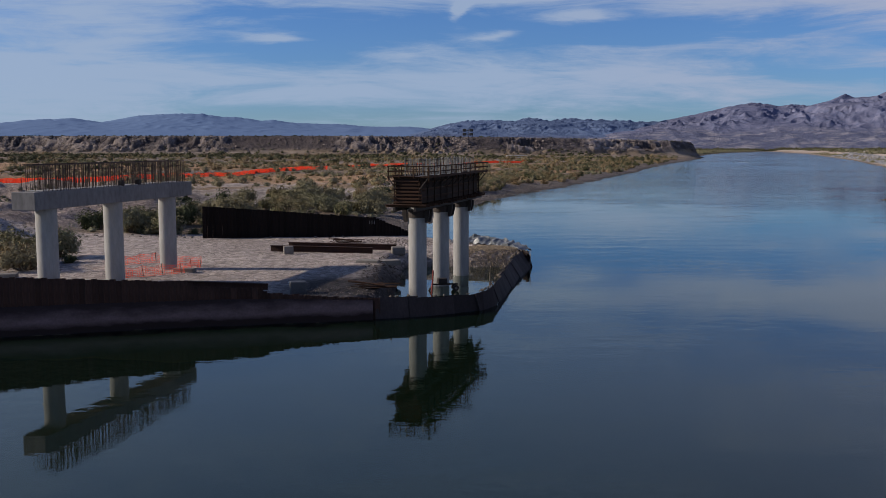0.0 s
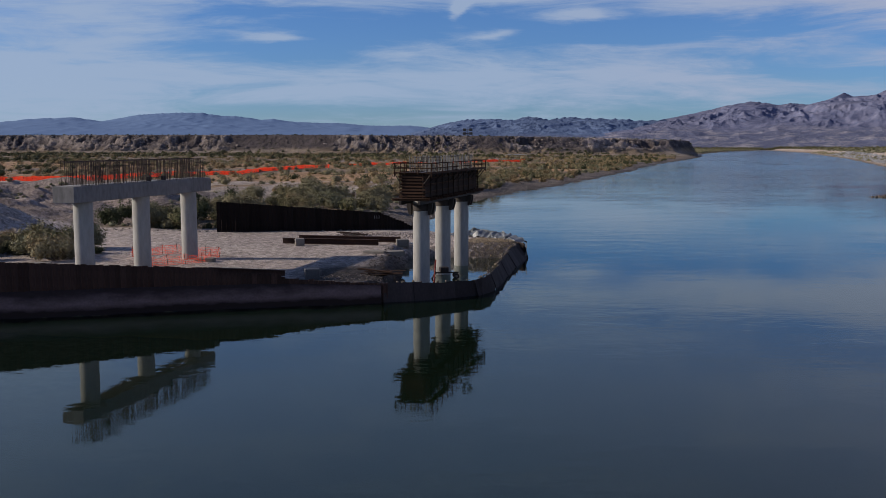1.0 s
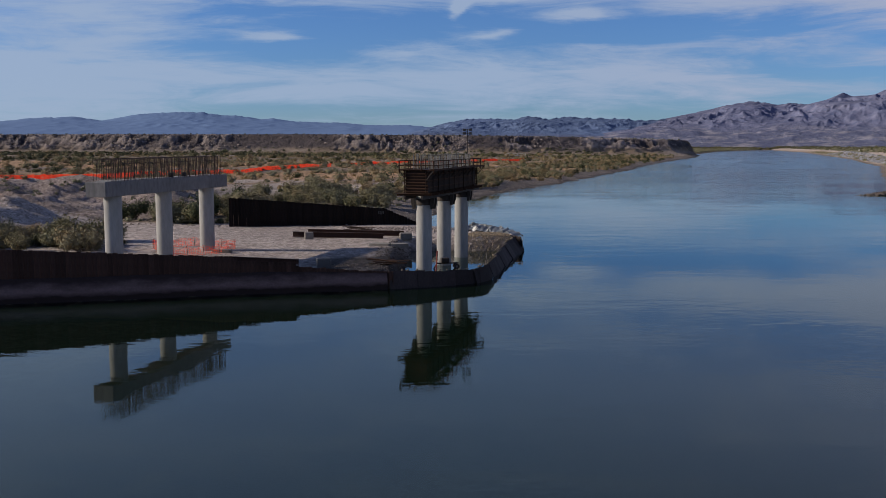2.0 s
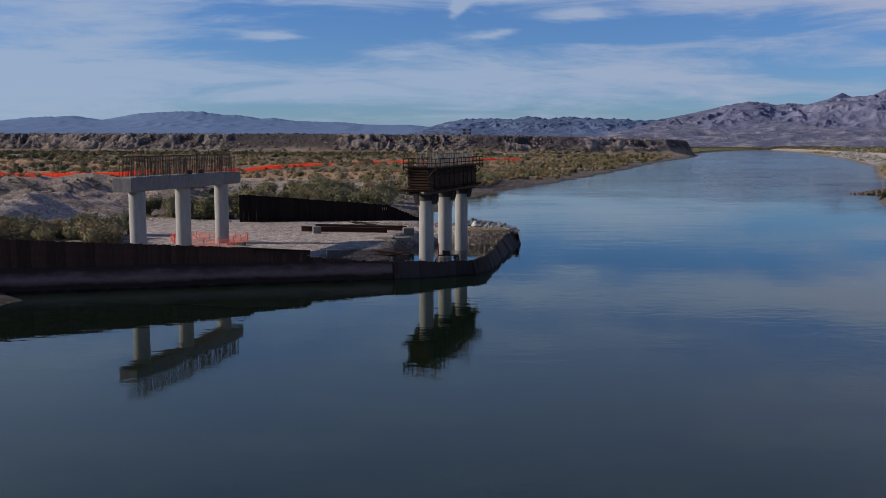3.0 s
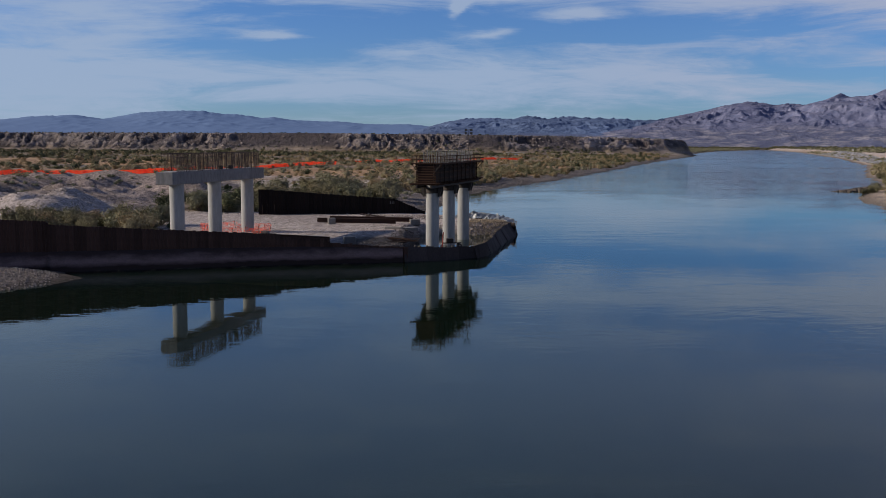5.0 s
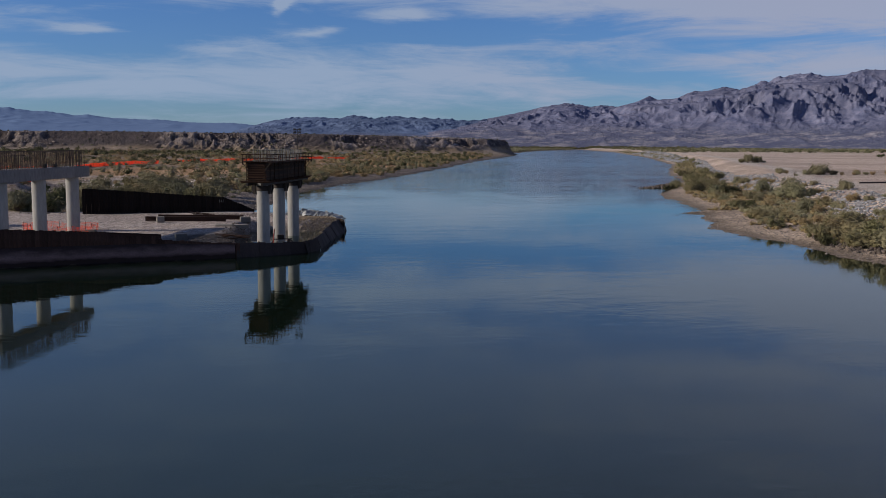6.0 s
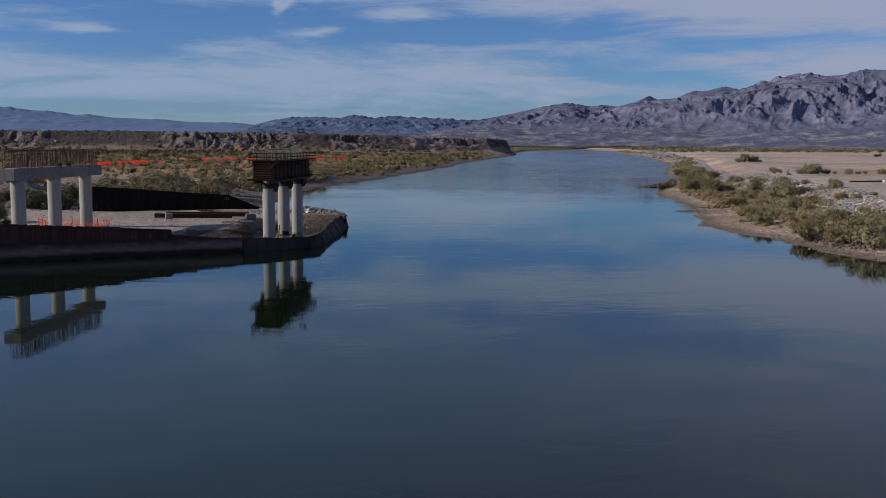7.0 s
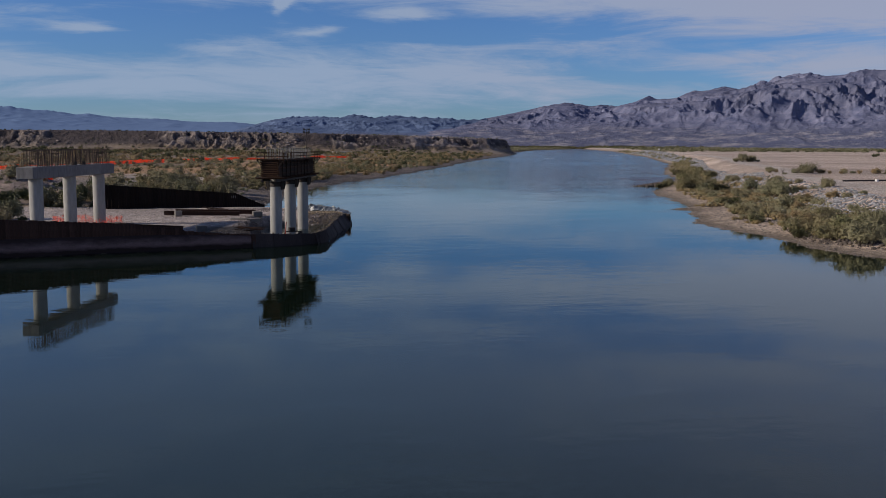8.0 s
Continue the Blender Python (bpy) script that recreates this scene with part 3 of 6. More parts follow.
def make_ground():
    gx = spaced((-4900, -1500, 24), (-1500, -700, 40), (-700, -150, 210), (-150, -90, 30), (-90, 14, 105), (14, 66, 13), (66, 150, 70), (150, 420, 90), (420, 1200, 60), (1200, 4900, 30))
    gy = spaced((-400, 50, 20), (50, 62, 10), (62, 150, 100), (150, 270, 80), (270, 700, 110), (700, 1100, 60), (1100, 1420, 140), (1420, 1700, 30), (1700, 4900, 40))
    X, Y = np.meshgrid(gx, gy)
    Z = ground_height(X, Y)
    me = grid_mesh("ground", X, Y, Z)
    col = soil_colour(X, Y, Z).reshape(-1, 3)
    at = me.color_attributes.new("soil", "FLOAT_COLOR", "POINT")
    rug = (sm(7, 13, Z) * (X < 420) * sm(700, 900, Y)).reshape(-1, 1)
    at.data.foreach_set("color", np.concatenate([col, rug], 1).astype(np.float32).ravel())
    me.materials.append(M_GROUND)
    return tagged(new("ground", me), "pale tan desert soil and gravel with eroded mesa cliffs", "ground", kind="structure")


make_ground()


def make_water():
    X, Y = np.meshgrid(spaced((-1200, 2400, 60)), spaced((-400, 4900, 90)))
    me = grid_mesh("water", X, Y, X * 0)
    me.materials.append(M_WATER)
    return tagged(new("water", me), "wide calm dark blue-green river water, lightly rippled", "river", kind="structure")


make_water()

# ---- far mountains: crest heights as tangents over bearings in degrees ----
RANGE_LEFT = ([-60, -45, -34, -24.9, -23, -21, -19.5, -17.5, -15.6, -14.0, -12.9, -12.1, -10.7, -10, -8.8, -7.4, -5.8, -4.7, -1.9, -0.6, 0.8, 3],
              [0.016, 0.018, 0.016, 0.0215, 0.0255, 0.027, 0.0235, 0.030, 0.0325, 0.0325, 0.0294, 0.0296, 0.0260, 0.0270, 0.0240, 0.0231, 0.0227, 0.0206, 0.0202, 0.0182, 0.015, 0.01])
RANGE_MIDDLE = ([-3, -0.8, 0.0, 1.5, 2.9, 3.9, 5.2, 5.9, 6.4, 7.2, 8.5, 10.2, 11.5, 12.9, 15, 18, 22], [0.004, 0.017, 0.0218, 0.0262, 0.0272, 0.0253, 0.0288, 0.028, 0.0258, 0.029, 0.0273, 0.0266, 0.0252, 0.026, 0.022, 0.016, 0.01])
RANGE_RIGHT = ([8, 10.5, 12.6, 14.3, 16.5, 17.9, 19.2, 19.9, 20.9, 22.0, 22.6, 23.1, 24.4, 25.1, 25.6, 26.9, 27.6, 28.35, 28.8, 29.2, 29.6, 30.4, 31.4, 32.2, 32.9, 34.2, 35.3, 40, 46, 55],
               [0.006, 0.012, 0.025, 0.031, 0.0393, 0.0432, 0.0394, 0.0407, 0.039, 0.0448, 0.0505, 0.0460, 0.0485, 0.0553, 0.0537, 0.0588, 0.0559, 0.0596, 0.0657, 0.0635, 0.0676, 0.0701, 0.0722, 0.0678, 0.0681, 0.0731, 0.072, 0.065, 0.052, 0.03])


def crags(x, y, octaves, seed, gain=0.55):
    """Sharp branching ridges with quiet hollows between them, 0 to 1."""
    out, amp, tot, w = 0.0, 1.0, 0.0, 1.0
    for o in range(octaves):
        v = (1 - np.abs(2 * fbm(x, y, 1, seed + 31 * o) - 1)) ** 2 * w
        out, tot = out + amp * v, tot + amp
        w, amp = np.clip(v * 1.9, 0.12, 1), amp * gain
        x, y = 2.03 * (0.86 * x - 0.51 * y) + 7.1, 2.03 * (0.51 * x + 0.86 * y) + 3.7
    return out / tot


def make_range(name, label, prof, r0, r1, r2, fan, mat, seed, step=0.1, grain=300, rough=0.65, peaks=0.04, wash=6.0, slant=2.0):
    """Branching ridges rising behind a washed-out fan; the crest follows prof, the fan's top its tangent."""
    a = np.arange(prof[0][0], prof[0][-1], step)
    rr = spaced((r0, r1, 34), (r1, r2, 104), (r2, r2 + 300, 6))
    A, R = np.meshgrid(np.radians(a), rr)
    X, Y = R * np.sin(A), R * np.cos(A)
    u = np.clip((R - r1) / (r2 - r1), 0, 1)
    warp = fbm(X / grain, Y / grain, 3, seed + 1) - 0.5
    wx, wy = X + 0.6 * grain * warp, Y + 0.6 * grain * (fbm(X / grain, Y / grain, 3, seed + 2) - 0.5)
    # lower down the crest's outline is softer and drifts aside, so that its spurs run down aslant
    sharp = np.interp(a, *prof) * (1 + peaks * (fbm(a * 3.0, a * 0 + seed, 5, seed + 9, 0.6, True) - 0.55))
    k = max(1, int(1.6 / step))
    broad = np.convolve(np.pad(np.interp(a, *prof), k, mode="edge"), np.ones(2 * k + 1) / (2 * k + 1), "valid")
    aside = np.degrees(A) + slant * (1 - u) + 1.5 * warp * (1 - u)
    keen = sm(0.72, 1.0, u)
    goal = np.interp(aside, a, sharp) * keen + np.interp(aside, a, broad) * (1 - keen)
    big = crags(wx / grain, wy / grain, 6, seed)
    small = crags(wx / (0.25 * grain), wy / (0.25 * grain), 5, seed + 5, 0.65)
    bulk = 4 * u ** 1.3 * (1 - u) + 0.16 * u
    face = u ** 0.9 + rough * bulk * (1.05 * (big - 0.30) + 0.68 * (small - 0.25))
    face = np.clip(face, -0.02, 0.50 + 0.50 * u) * (1 - 0.6 * np.clip((R - r2) / 300, 0, 1))
    foot = np.minimum(fan, 0.6 * goal)
    apron = np.interp(R, [r0, r0 + 0.5 * (r1 - r0), r1, r2], [0, 0.45, 1.0, 1.0])
    gully = wash * (crags(X / 120, Y / 160, 4, seed + 4) - 0.35) * sm(r0 + 40, r0 + 260, R) * (1 - 0.9 * u)
    lift = -5.0 + 8.0 * sm(r0, r0 + 250, R) + 12.0 * sm(r0, r2, R)
    z = R * (foot * apron + (goal - foot) * face) + gully + lift
    me = grid_mesh(name, X, Y, z)
    me.materials.append(mat)
    return tagged(new(name, me), label, "mountain", kind="structure")


make_range("mountain_range_west", "long low mountain range on the horizon, hazed blue-grey", RANGE_LEFT, 2900, 3700, 4500, 0.010, M_HAZED_FARROCK, 3, 0.11, 260, 0.09, 0.05, 2.0, 0.3)
make_range("mountain_range_north", "jagged mountains beyond the river bend, hazed blue-grey", RANGE_MIDDLE, 3100, 3550, 4250, 0.011, M_HAZED_MIDROCK, 7, 0.05, 190, 0.42, 0.14, 3.0, 1.5)
make_range("mountain_range_east", "rugged desert mountains with eroded slopes, hazed purple-brown", RANGE_RIGHT, 3150, 3500, 4350, 0.0150, M_HAZED_ROCK, 5, 0.045, 340, 0.50, 0.04, 12.0, 2.5)


# ---- the bridge piers ----
M_GALV = mat_basic("pale_bars", (0.21, 0.21, 0.20), (0.10, 0.09, 0.08), 2, 20, 0.6, metal=0.3, bumps=0.1, vary=0.35)
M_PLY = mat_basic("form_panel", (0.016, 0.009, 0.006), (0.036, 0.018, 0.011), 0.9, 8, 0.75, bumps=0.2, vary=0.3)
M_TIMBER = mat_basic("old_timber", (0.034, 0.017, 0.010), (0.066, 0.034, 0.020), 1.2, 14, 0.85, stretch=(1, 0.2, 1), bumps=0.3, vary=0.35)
M_DARKSTEEL = mat_basic("dark_steel", (0.018, 0.013, 0.011), (0.036, 0.025, 0.019), 1.0, 12, 0.7, metal=0.2, vary=0.3)


def columns(p, places, top, foot):
    first = None
    for s_ in places:
        m = pose(0, s_, 0)
        if first:
            again(first, m)
            continue
        bm = bmesh.new()
        bmesh.ops.create_cone(bm, cap_ends=True, segments=48, radius1=0.915, radius2=0.915, depth=top - foot, matrix=Matrix.Translation((0, 0, (top + foot) / 2)))
        for zc in (foot + 2.9, foot + 6.0, foot + 9.1):        # the pour joints stand a little proud
            if zc < top - 0.5:
                bmesh.ops.create_cone(bm, cap_ends=False, segments=48, radius1=0.921, radius2=0.921, depth=0.035, matrix=Matrix.Translation((0, 0, zc)))
        first = smooth(part("column", bm, M_CONCRETE, p))
        first.data.set_sharp_from_angle(angle=radians(40))
        first.matrix_basis = m


def finished_pier(base, ang):
    """Three columns under a bare cap; the stirrups for the deck beams stand on it. Local y runs along the cap."""
    rng = random.Random(11)
    p = empty("bridge_pier", "bare grey concrete bridge pier with rebar standing on its cap", "bridge pier", (*base, 0), ang)
    columns(p, (0, 10.29, 20.6), 9.85, 0.4)
    part("cap_beam", box(bmesh.new(), -1.15, 1.15, -2.97, 24.1, 9.854, 11.4, 0.04), M_SHADED_CAP, p)
    part("bearing_seat", box(bmesh.new(), -0.85, 0.85, -1.6, 23.0, 11.4, 11.47, 0.02), M_CONCRETE, p)
    bar = part("rebar", rod(bmesh.new(), (0, 0, 0), (0, 0, 2.35), 0.022, 6), M_REBAR, p)
    bar.matrix_basis = pose(-0.9, -1.9, 11.44)
    for side in (-0.9, 0.0, 0.9):
        y = -1.7
        while y < 23.0:
            y += rng.choice((0.11, 0.14, 0.2, 0.3)) * (1.0 if side else 1.8)
            if rng.random() < 0.1 or (7.5 < y < 9.0 and rng.random() < 0.5):
                continue
            again(bar, pose(side + rng.uniform(-0.05, 0.05), y, 11.44 - rng.random() * 0.08, rng.uniform(-1.6, 1.6), rng.uniform(-1.6, 1.6)))
    for side, z in ((-0.92, 13.72), (0.92, 13.72), (-0.92, 13.60), (0.0, 13.70), (0.92, 13.2)):
        part("top_bar", rod(bmesh.new(), (side, -1.7, z), (side, 22.9, z + 0.03), 0.022, 6), M_REBAR, p)
    for y in np.arange(-1.5, 22.9, 1.22):
        part("cross_tie", rod(bmesh.new(), (-0.92, y, 13.66), (0.92, y, 13.66), 0.018, 6), M_REBAR, p)
    for y in (10.6, 13.6):
        part("lifting_block", box(bmesh.new(), 0.45, 0.95, y, y + 0.45, 11.44, 11.95, 0.05), M_DARKSTEEL, p)
    return p


def formed_pier(base, ang):
    """A pier whose cap is still in its form: panels, walers, joists on collars, a walkway with rails, bars on top."""
    rng = random.Random(12)
    p = empty("bridge_pier", "concrete bridge pier with its cap in dark timber formwork", "bridge pier", (*base, 0), ang)
    columns(p, (0, 8.93, 17.85), 9.42, -3.5)
    part("cap_beam", box(bmesh.new(), -1.1, 1.1, -3.2, 20.9, 9.75, 12.25, 0.03), M_CONCRETE, p)
    # side panels
    n, y0, y1 = 10, -3.3, 21.0
    w = (y1 - y0) / n
    for side in (-1, 1):
        for i in range(n):
            a = y0 + i * w
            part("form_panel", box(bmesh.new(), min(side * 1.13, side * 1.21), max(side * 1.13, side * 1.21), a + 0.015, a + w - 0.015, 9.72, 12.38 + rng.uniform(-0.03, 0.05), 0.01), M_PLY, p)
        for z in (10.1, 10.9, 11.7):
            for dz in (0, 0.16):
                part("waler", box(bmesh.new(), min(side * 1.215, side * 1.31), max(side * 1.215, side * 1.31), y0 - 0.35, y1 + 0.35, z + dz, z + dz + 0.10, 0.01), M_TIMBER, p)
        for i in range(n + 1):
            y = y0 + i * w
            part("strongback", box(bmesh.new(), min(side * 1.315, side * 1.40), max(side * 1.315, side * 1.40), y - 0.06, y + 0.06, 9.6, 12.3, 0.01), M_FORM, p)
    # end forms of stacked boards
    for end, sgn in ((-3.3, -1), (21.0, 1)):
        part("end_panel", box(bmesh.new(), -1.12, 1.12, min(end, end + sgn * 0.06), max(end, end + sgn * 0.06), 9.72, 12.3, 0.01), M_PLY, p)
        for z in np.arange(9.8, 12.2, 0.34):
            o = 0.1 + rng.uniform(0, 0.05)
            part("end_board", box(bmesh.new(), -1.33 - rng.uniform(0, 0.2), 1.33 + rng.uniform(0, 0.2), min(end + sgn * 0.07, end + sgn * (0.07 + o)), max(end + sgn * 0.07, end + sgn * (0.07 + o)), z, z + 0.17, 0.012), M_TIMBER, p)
    # joists and stringers under the form
    for side in (-1.05, 1.05):
        part("stringer", box(bmesh.new(), side - 0.14, side + 0.14, -4.3, 23.6, 9.02, 9.40, 0.02), M_DARKSTEEL, p)
    y = -3.9
    joist = part("joist", box(bmesh.new(), -2.05, 2.05, -0.07, 0.07, 9.41, 9.62, 0.01), M_TIMBER, p)
    joist.matrix_basis = pose(0, y, 0)
    while y < 21.4:
        y += 0.62
        again(joist, pose(rng.uniform(-0.25, 0.25), y, 0))
    for y in (-4.2, -3.7, 21.6, 22.3):
        part("deck_plank", box(bmesh.new(), -2.1, 2.1, y, y + 0.3, 9.63, 9.68, 0.005), M_TIMBER, p)
    # friction collars with corbels on each column
    for s_ in (0, 8.93, 17.85):
        bm = bmesh.new()
        bmesh.ops.create_cone(bm, cap_ends=True, segments=24, radius1=1.0, radius2=1.0, depth=0.75, matrix=Matrix.Translation((0, s_, 8.55)))
        part("collar", bm, M_DARKSTEEL, p, "dark steel friction collar")
        for side in (-1, 1):
            for dy in (-0.55, 0.55):
                bm = bmesh.new()
                pts = [(side * 0.95, 7.7), (side * 1.2, 7.7), (side * 1.42, 8.5), (side * 1.42, 9.0), (side * 0.95, 9.0)]
                f0 = [bm.verts.new((x, s_ + dy - 0.13, z)) for x, z in pts]
                f1 = [bm.verts.new((x, s_ + dy + 0.13, z)) for x, z in pts]
                bm.faces.new(f0); bm.faces.new(list(reversed(f1)))
                for i in range(5):
                    bm.faces.new((f0[i], f1[i], f1[(i + 1) % 5], f0[(i + 1) % 5]))
                bmesh.ops.recalc_face_normals(bm, faces=bm.faces)
                part("corbel", bm, M_DARKSTEEL, p)
    # walkway
    zw = 12.3
    for side in (-0.84, 1):
        for k in range(3):
            x0 = side * (1.42 + k * 0.27)
            part("walkway_plank", box(bmesh.new(), min(x0, x0 + side * 0.25), max(x0, x0 + side * 0.25), -3.7, 21.8, zw, zw + 0.05, 0.006), M_TIMBER, p)
        for y in np.arange(-3.6, 22.0, 2.12):
            post = part("rail_post", box(bmesh.new(), side * 2.22 - 0.045, side * 2.22 + 0.045, y - 0.045, y + 0.045, zw - 0.35, zw + 1.1, 0.008), M_TIMBER, p)
            bm = rod(bmesh.new(), (side * 1.36, y, 11.2), (side * 2.2, y, zw - 0.02), 0.05, 6)
            part("bracket", bm, M_DARKSTEEL, p)
        for z in (zw + 0.5, zw + 1.02):
            part("guard_rail", box(bmesh.new(), side * 2.285 - 0.02, side * 2.285 + 0.02, -3.7, 21.9, z, z + 0.10, 0.006), M_TIMBER, p)
        part("toe_board", box(bmesh.new(), side * 2.285 - 0.02, side * 2.285 + 0.02, -3.7, 21.9, zw - 0.06, zw + 0.14, 0.006), M_TIMBER, p)
    for end in (-3.7, 21.9):
        for k in range(2):
            y = end + (0.02 + k * 0.28) * (1 if end < 0 else -1)
            part("walkway_plank", box(bmesh.new(), -1.88, 2.26, min(y, y + (0.26 if end < 0 else -0.26)), max(y, y + (0.26 if end < 0 else -0.26)), zw + 0.055, zw + 0.10, 0.006), M_TIMBER, p)
        for z in (zw + 0.5, zw + 1.02):
            part("guard_rail", box(bmesh.new(), -1.96, 2.34, end - 0.06, end - 0.02, z, z + 0.10, 0.006), M_TIMBER, p)
        for x in (-0.75, 0.75):
            part("rail_post", box(bmesh.new(), x - 0.045, x + 0.045, end - 0.015, end + 0.075, zw - 0.1, zw + 1.1, 0.008), M_TIMBER, p)
    # bars on top
    bar = part("rebar", rod(bmesh.new(), (0, 0, 0), (0, 0, 1.95), 0.034, 6), M_GALV, p)
    bar.matrix_basis = pose(-0.8, -1.6, 12.2)
    for side in (-0.8, 0.8):
        y = -1.6
        while y < 20.3:
            y += rng.choice((0.26, 0.34, 0.45, 0.7))
            again(bar, pose(side + rng.uniform(-0.08, 0.08), y, 12.2 - rng.random() * 0.25, rng.uniform(-2, 2), rng.uniform(-2, 2)))
    thin = part("stirrup", rod(bmesh.new(), (0, 0, 0), (0, 0, 1.7), 0.02, 6), M_REBAR, p)
    thin.matrix_basis = pose(-0.5, -2.2, 12.2)
    y = -2.2
    while y < 20.6:
        y += rng.uniform(0.2, 0.5)
        again(thin, pose(rng.choice((-0.5, 0.2, 0.5)), y, 12.2 - rng.random() * 0.3, rng.uniform(-3, 3), rng.uniform(-3, 3)))
    for side in (-0.8, 0.8):
        part("top_bar", rod(bmesh.new(), (side, -1.6, 13.9), (side, 20.2, 13.95), 0.025, 6), M_REBAR, p)
    # long timbers left sticking out at the far end
    for x, y, a in ((0.5, 21.2, 4), (-0.4, 20.8, -7), (1.3, 19.5, 9)):
        t_ = part("loose_timber", box(bmesh.new(), -0.1, 0.1, 0, 3.4, 0, 0.2, 0.01), M_TIMBER, p)
        t_.matrix_basis = pose(x, y, 9.69, 0, 0, a)
    return p


finished_pier((-34.91, 84.03), math.degrees(math.atan2(-2.43, 10.0)))
formed_pier((-2.56, 96.21), math.degrees(math.atan2(-2.36, 8.61)))


def floodlight_mast(x, y, z0, z1):
    p = empty("floodlight_mast", "thin dark mast with four work floodlights on the formwork", "floodlight", (x, y, 0), -12)
    part("pole", rod(bmesh.new(), (0, 0, z0), (0, 0, z1 + 0.35), 0.06, 10, 0.045), M_DARKSTEEL, p)
    part("base_plate", box(bmesh.new(), -0.25, 0.25, -0.25, 0.25, z0, z0 + 0.05, 0.01), M_DARKSTEEL, p)
    for dz in (-0.24, 0.24):
        part("crossarm", rod(bmesh.new(), (-0.6, 0, z1 + dz), (0.6, 0, z1 + dz), 0.035, 8), M_DARKSTEEL, p)
        for dx in (-0.42, 0.42):
            bm = bmesh.new()
            box(bm, dx - 0.21, dx + 0.21, -0.30, -0.06, z1 + dz - 0.17, z1 + dz + 0.17, 0.04)
            head = part("lamp_head", bm, M_DARKSTEEL, p, "dark square floodlight head")
            part("glass", box(bmesh.new(), dx - 0.17, dx + 0.17, -0.315, -0.302, z1 + dz - 0.13, z1 + dz + 0.13), M_LENS, head)
    return p


M_LENS = mat_basic("lamp_glass", (0.02, 0.022, 0.028), (0.012, 0.014, 0.018), 3, 20, 0.5, bumps=0)
floodlight_mast(3.05, 116.75, 12.405, 17.0)


# ---- sheet pile walls ----
# darker copy of the rust: the back wall's shade is in its colour
M_SHADED_RUST = mat_basic("tarred_steel", (0.008, 0.0062, 0.0055), (0.016, 0.0105, 0.0085), 0.5, 7, 0.9, stretch=(1, 1, 0.3), bumps=0.3, vary=0.25)


def sheet_mesh():
    """One corrugated steel sheet 0.5 m wide, 12 m long, top at z = 0; local x along the wall."""
    bm = bmesh.new()
    prof = [(-0.25, 0.0), (-0.19, 0.0), (-0.11, 0.08), (0.11, 0.08), (0.19, 0.0), (0.25, 0.0)]
    t = 0.014
    pts = [(x, y - t) for x, y in prof] + [(x, y + t) for x, y in reversed(prof)]
    lo = [bm.verts.new((x, y, -12)) for x, y in pts]
    hi = [bm.verts.new((x, y, 0)) for x, y in pts]
    n = len(pts)
    for i in range(n):
        bm.faces.new((lo[i], lo[(i + 1) % n], hi[(i + 1) % n], hi[i]))
    for i in range(5):
        bm.faces.new((hi[i], hi[i + 1], hi[n - 2 - i], hi[n - 1 - i]))
    bmesh.ops.recalc_face_normals(bm, faces=bm.faces)
    return bm


def make_dam(name, label, line, rng, lean=0.0, mat=None):
    wall = empty(name, label, "sheet pile", kind="")
    first = None
    pts = [Vector(p) for p in line]
    for a, b in zip(pts, pts[1:]):
        d = b - a
        n = max(1, math.ceil(d.xy.length / 0.49))
        yaw = math.degrees(math.atan2(d.y, d.x))
        for i in range(n):
            q = a + d * ((i + 0.5) / n)
            m = pose(q.x, q.y, q.z + rng.uniform(-0.06, 0.06), rng.uniform(-1, 1) * lean, 0, yaw)
            if first is None:
                first = part("sheet", sheet_mesh(), mat or M_RUST, wall)
                first.matrix_basis = m
            else:
                again(first, m)
    return wall


make_dam("sheet_pile_wall", "dark rusted steel sheet pile wall along the water", DAM, random.Random(3), 0.6)
make_dam("sheet_pile_wall", "rusted sheet pile wall, blackened for shade, stepping down to the river", BACK, random.Random(4), 0.4, M_SHADED_RUST)

M_PLATE = mat_basic("plate_steel", (0.024, 0.019, 0.019), (0.050, 0.037, 0.035), 0.6, 6, 0.8, stretch=(1, 1, 0.4), bumps=0.4, bdist=0.03, vary=0.3)
M_DEBRIS = mat_basic("driftwood", (0.13, 0.10, 0.075), (0.22, 0.18, 0.14), 2, 14, 0.9, vary=0.4)


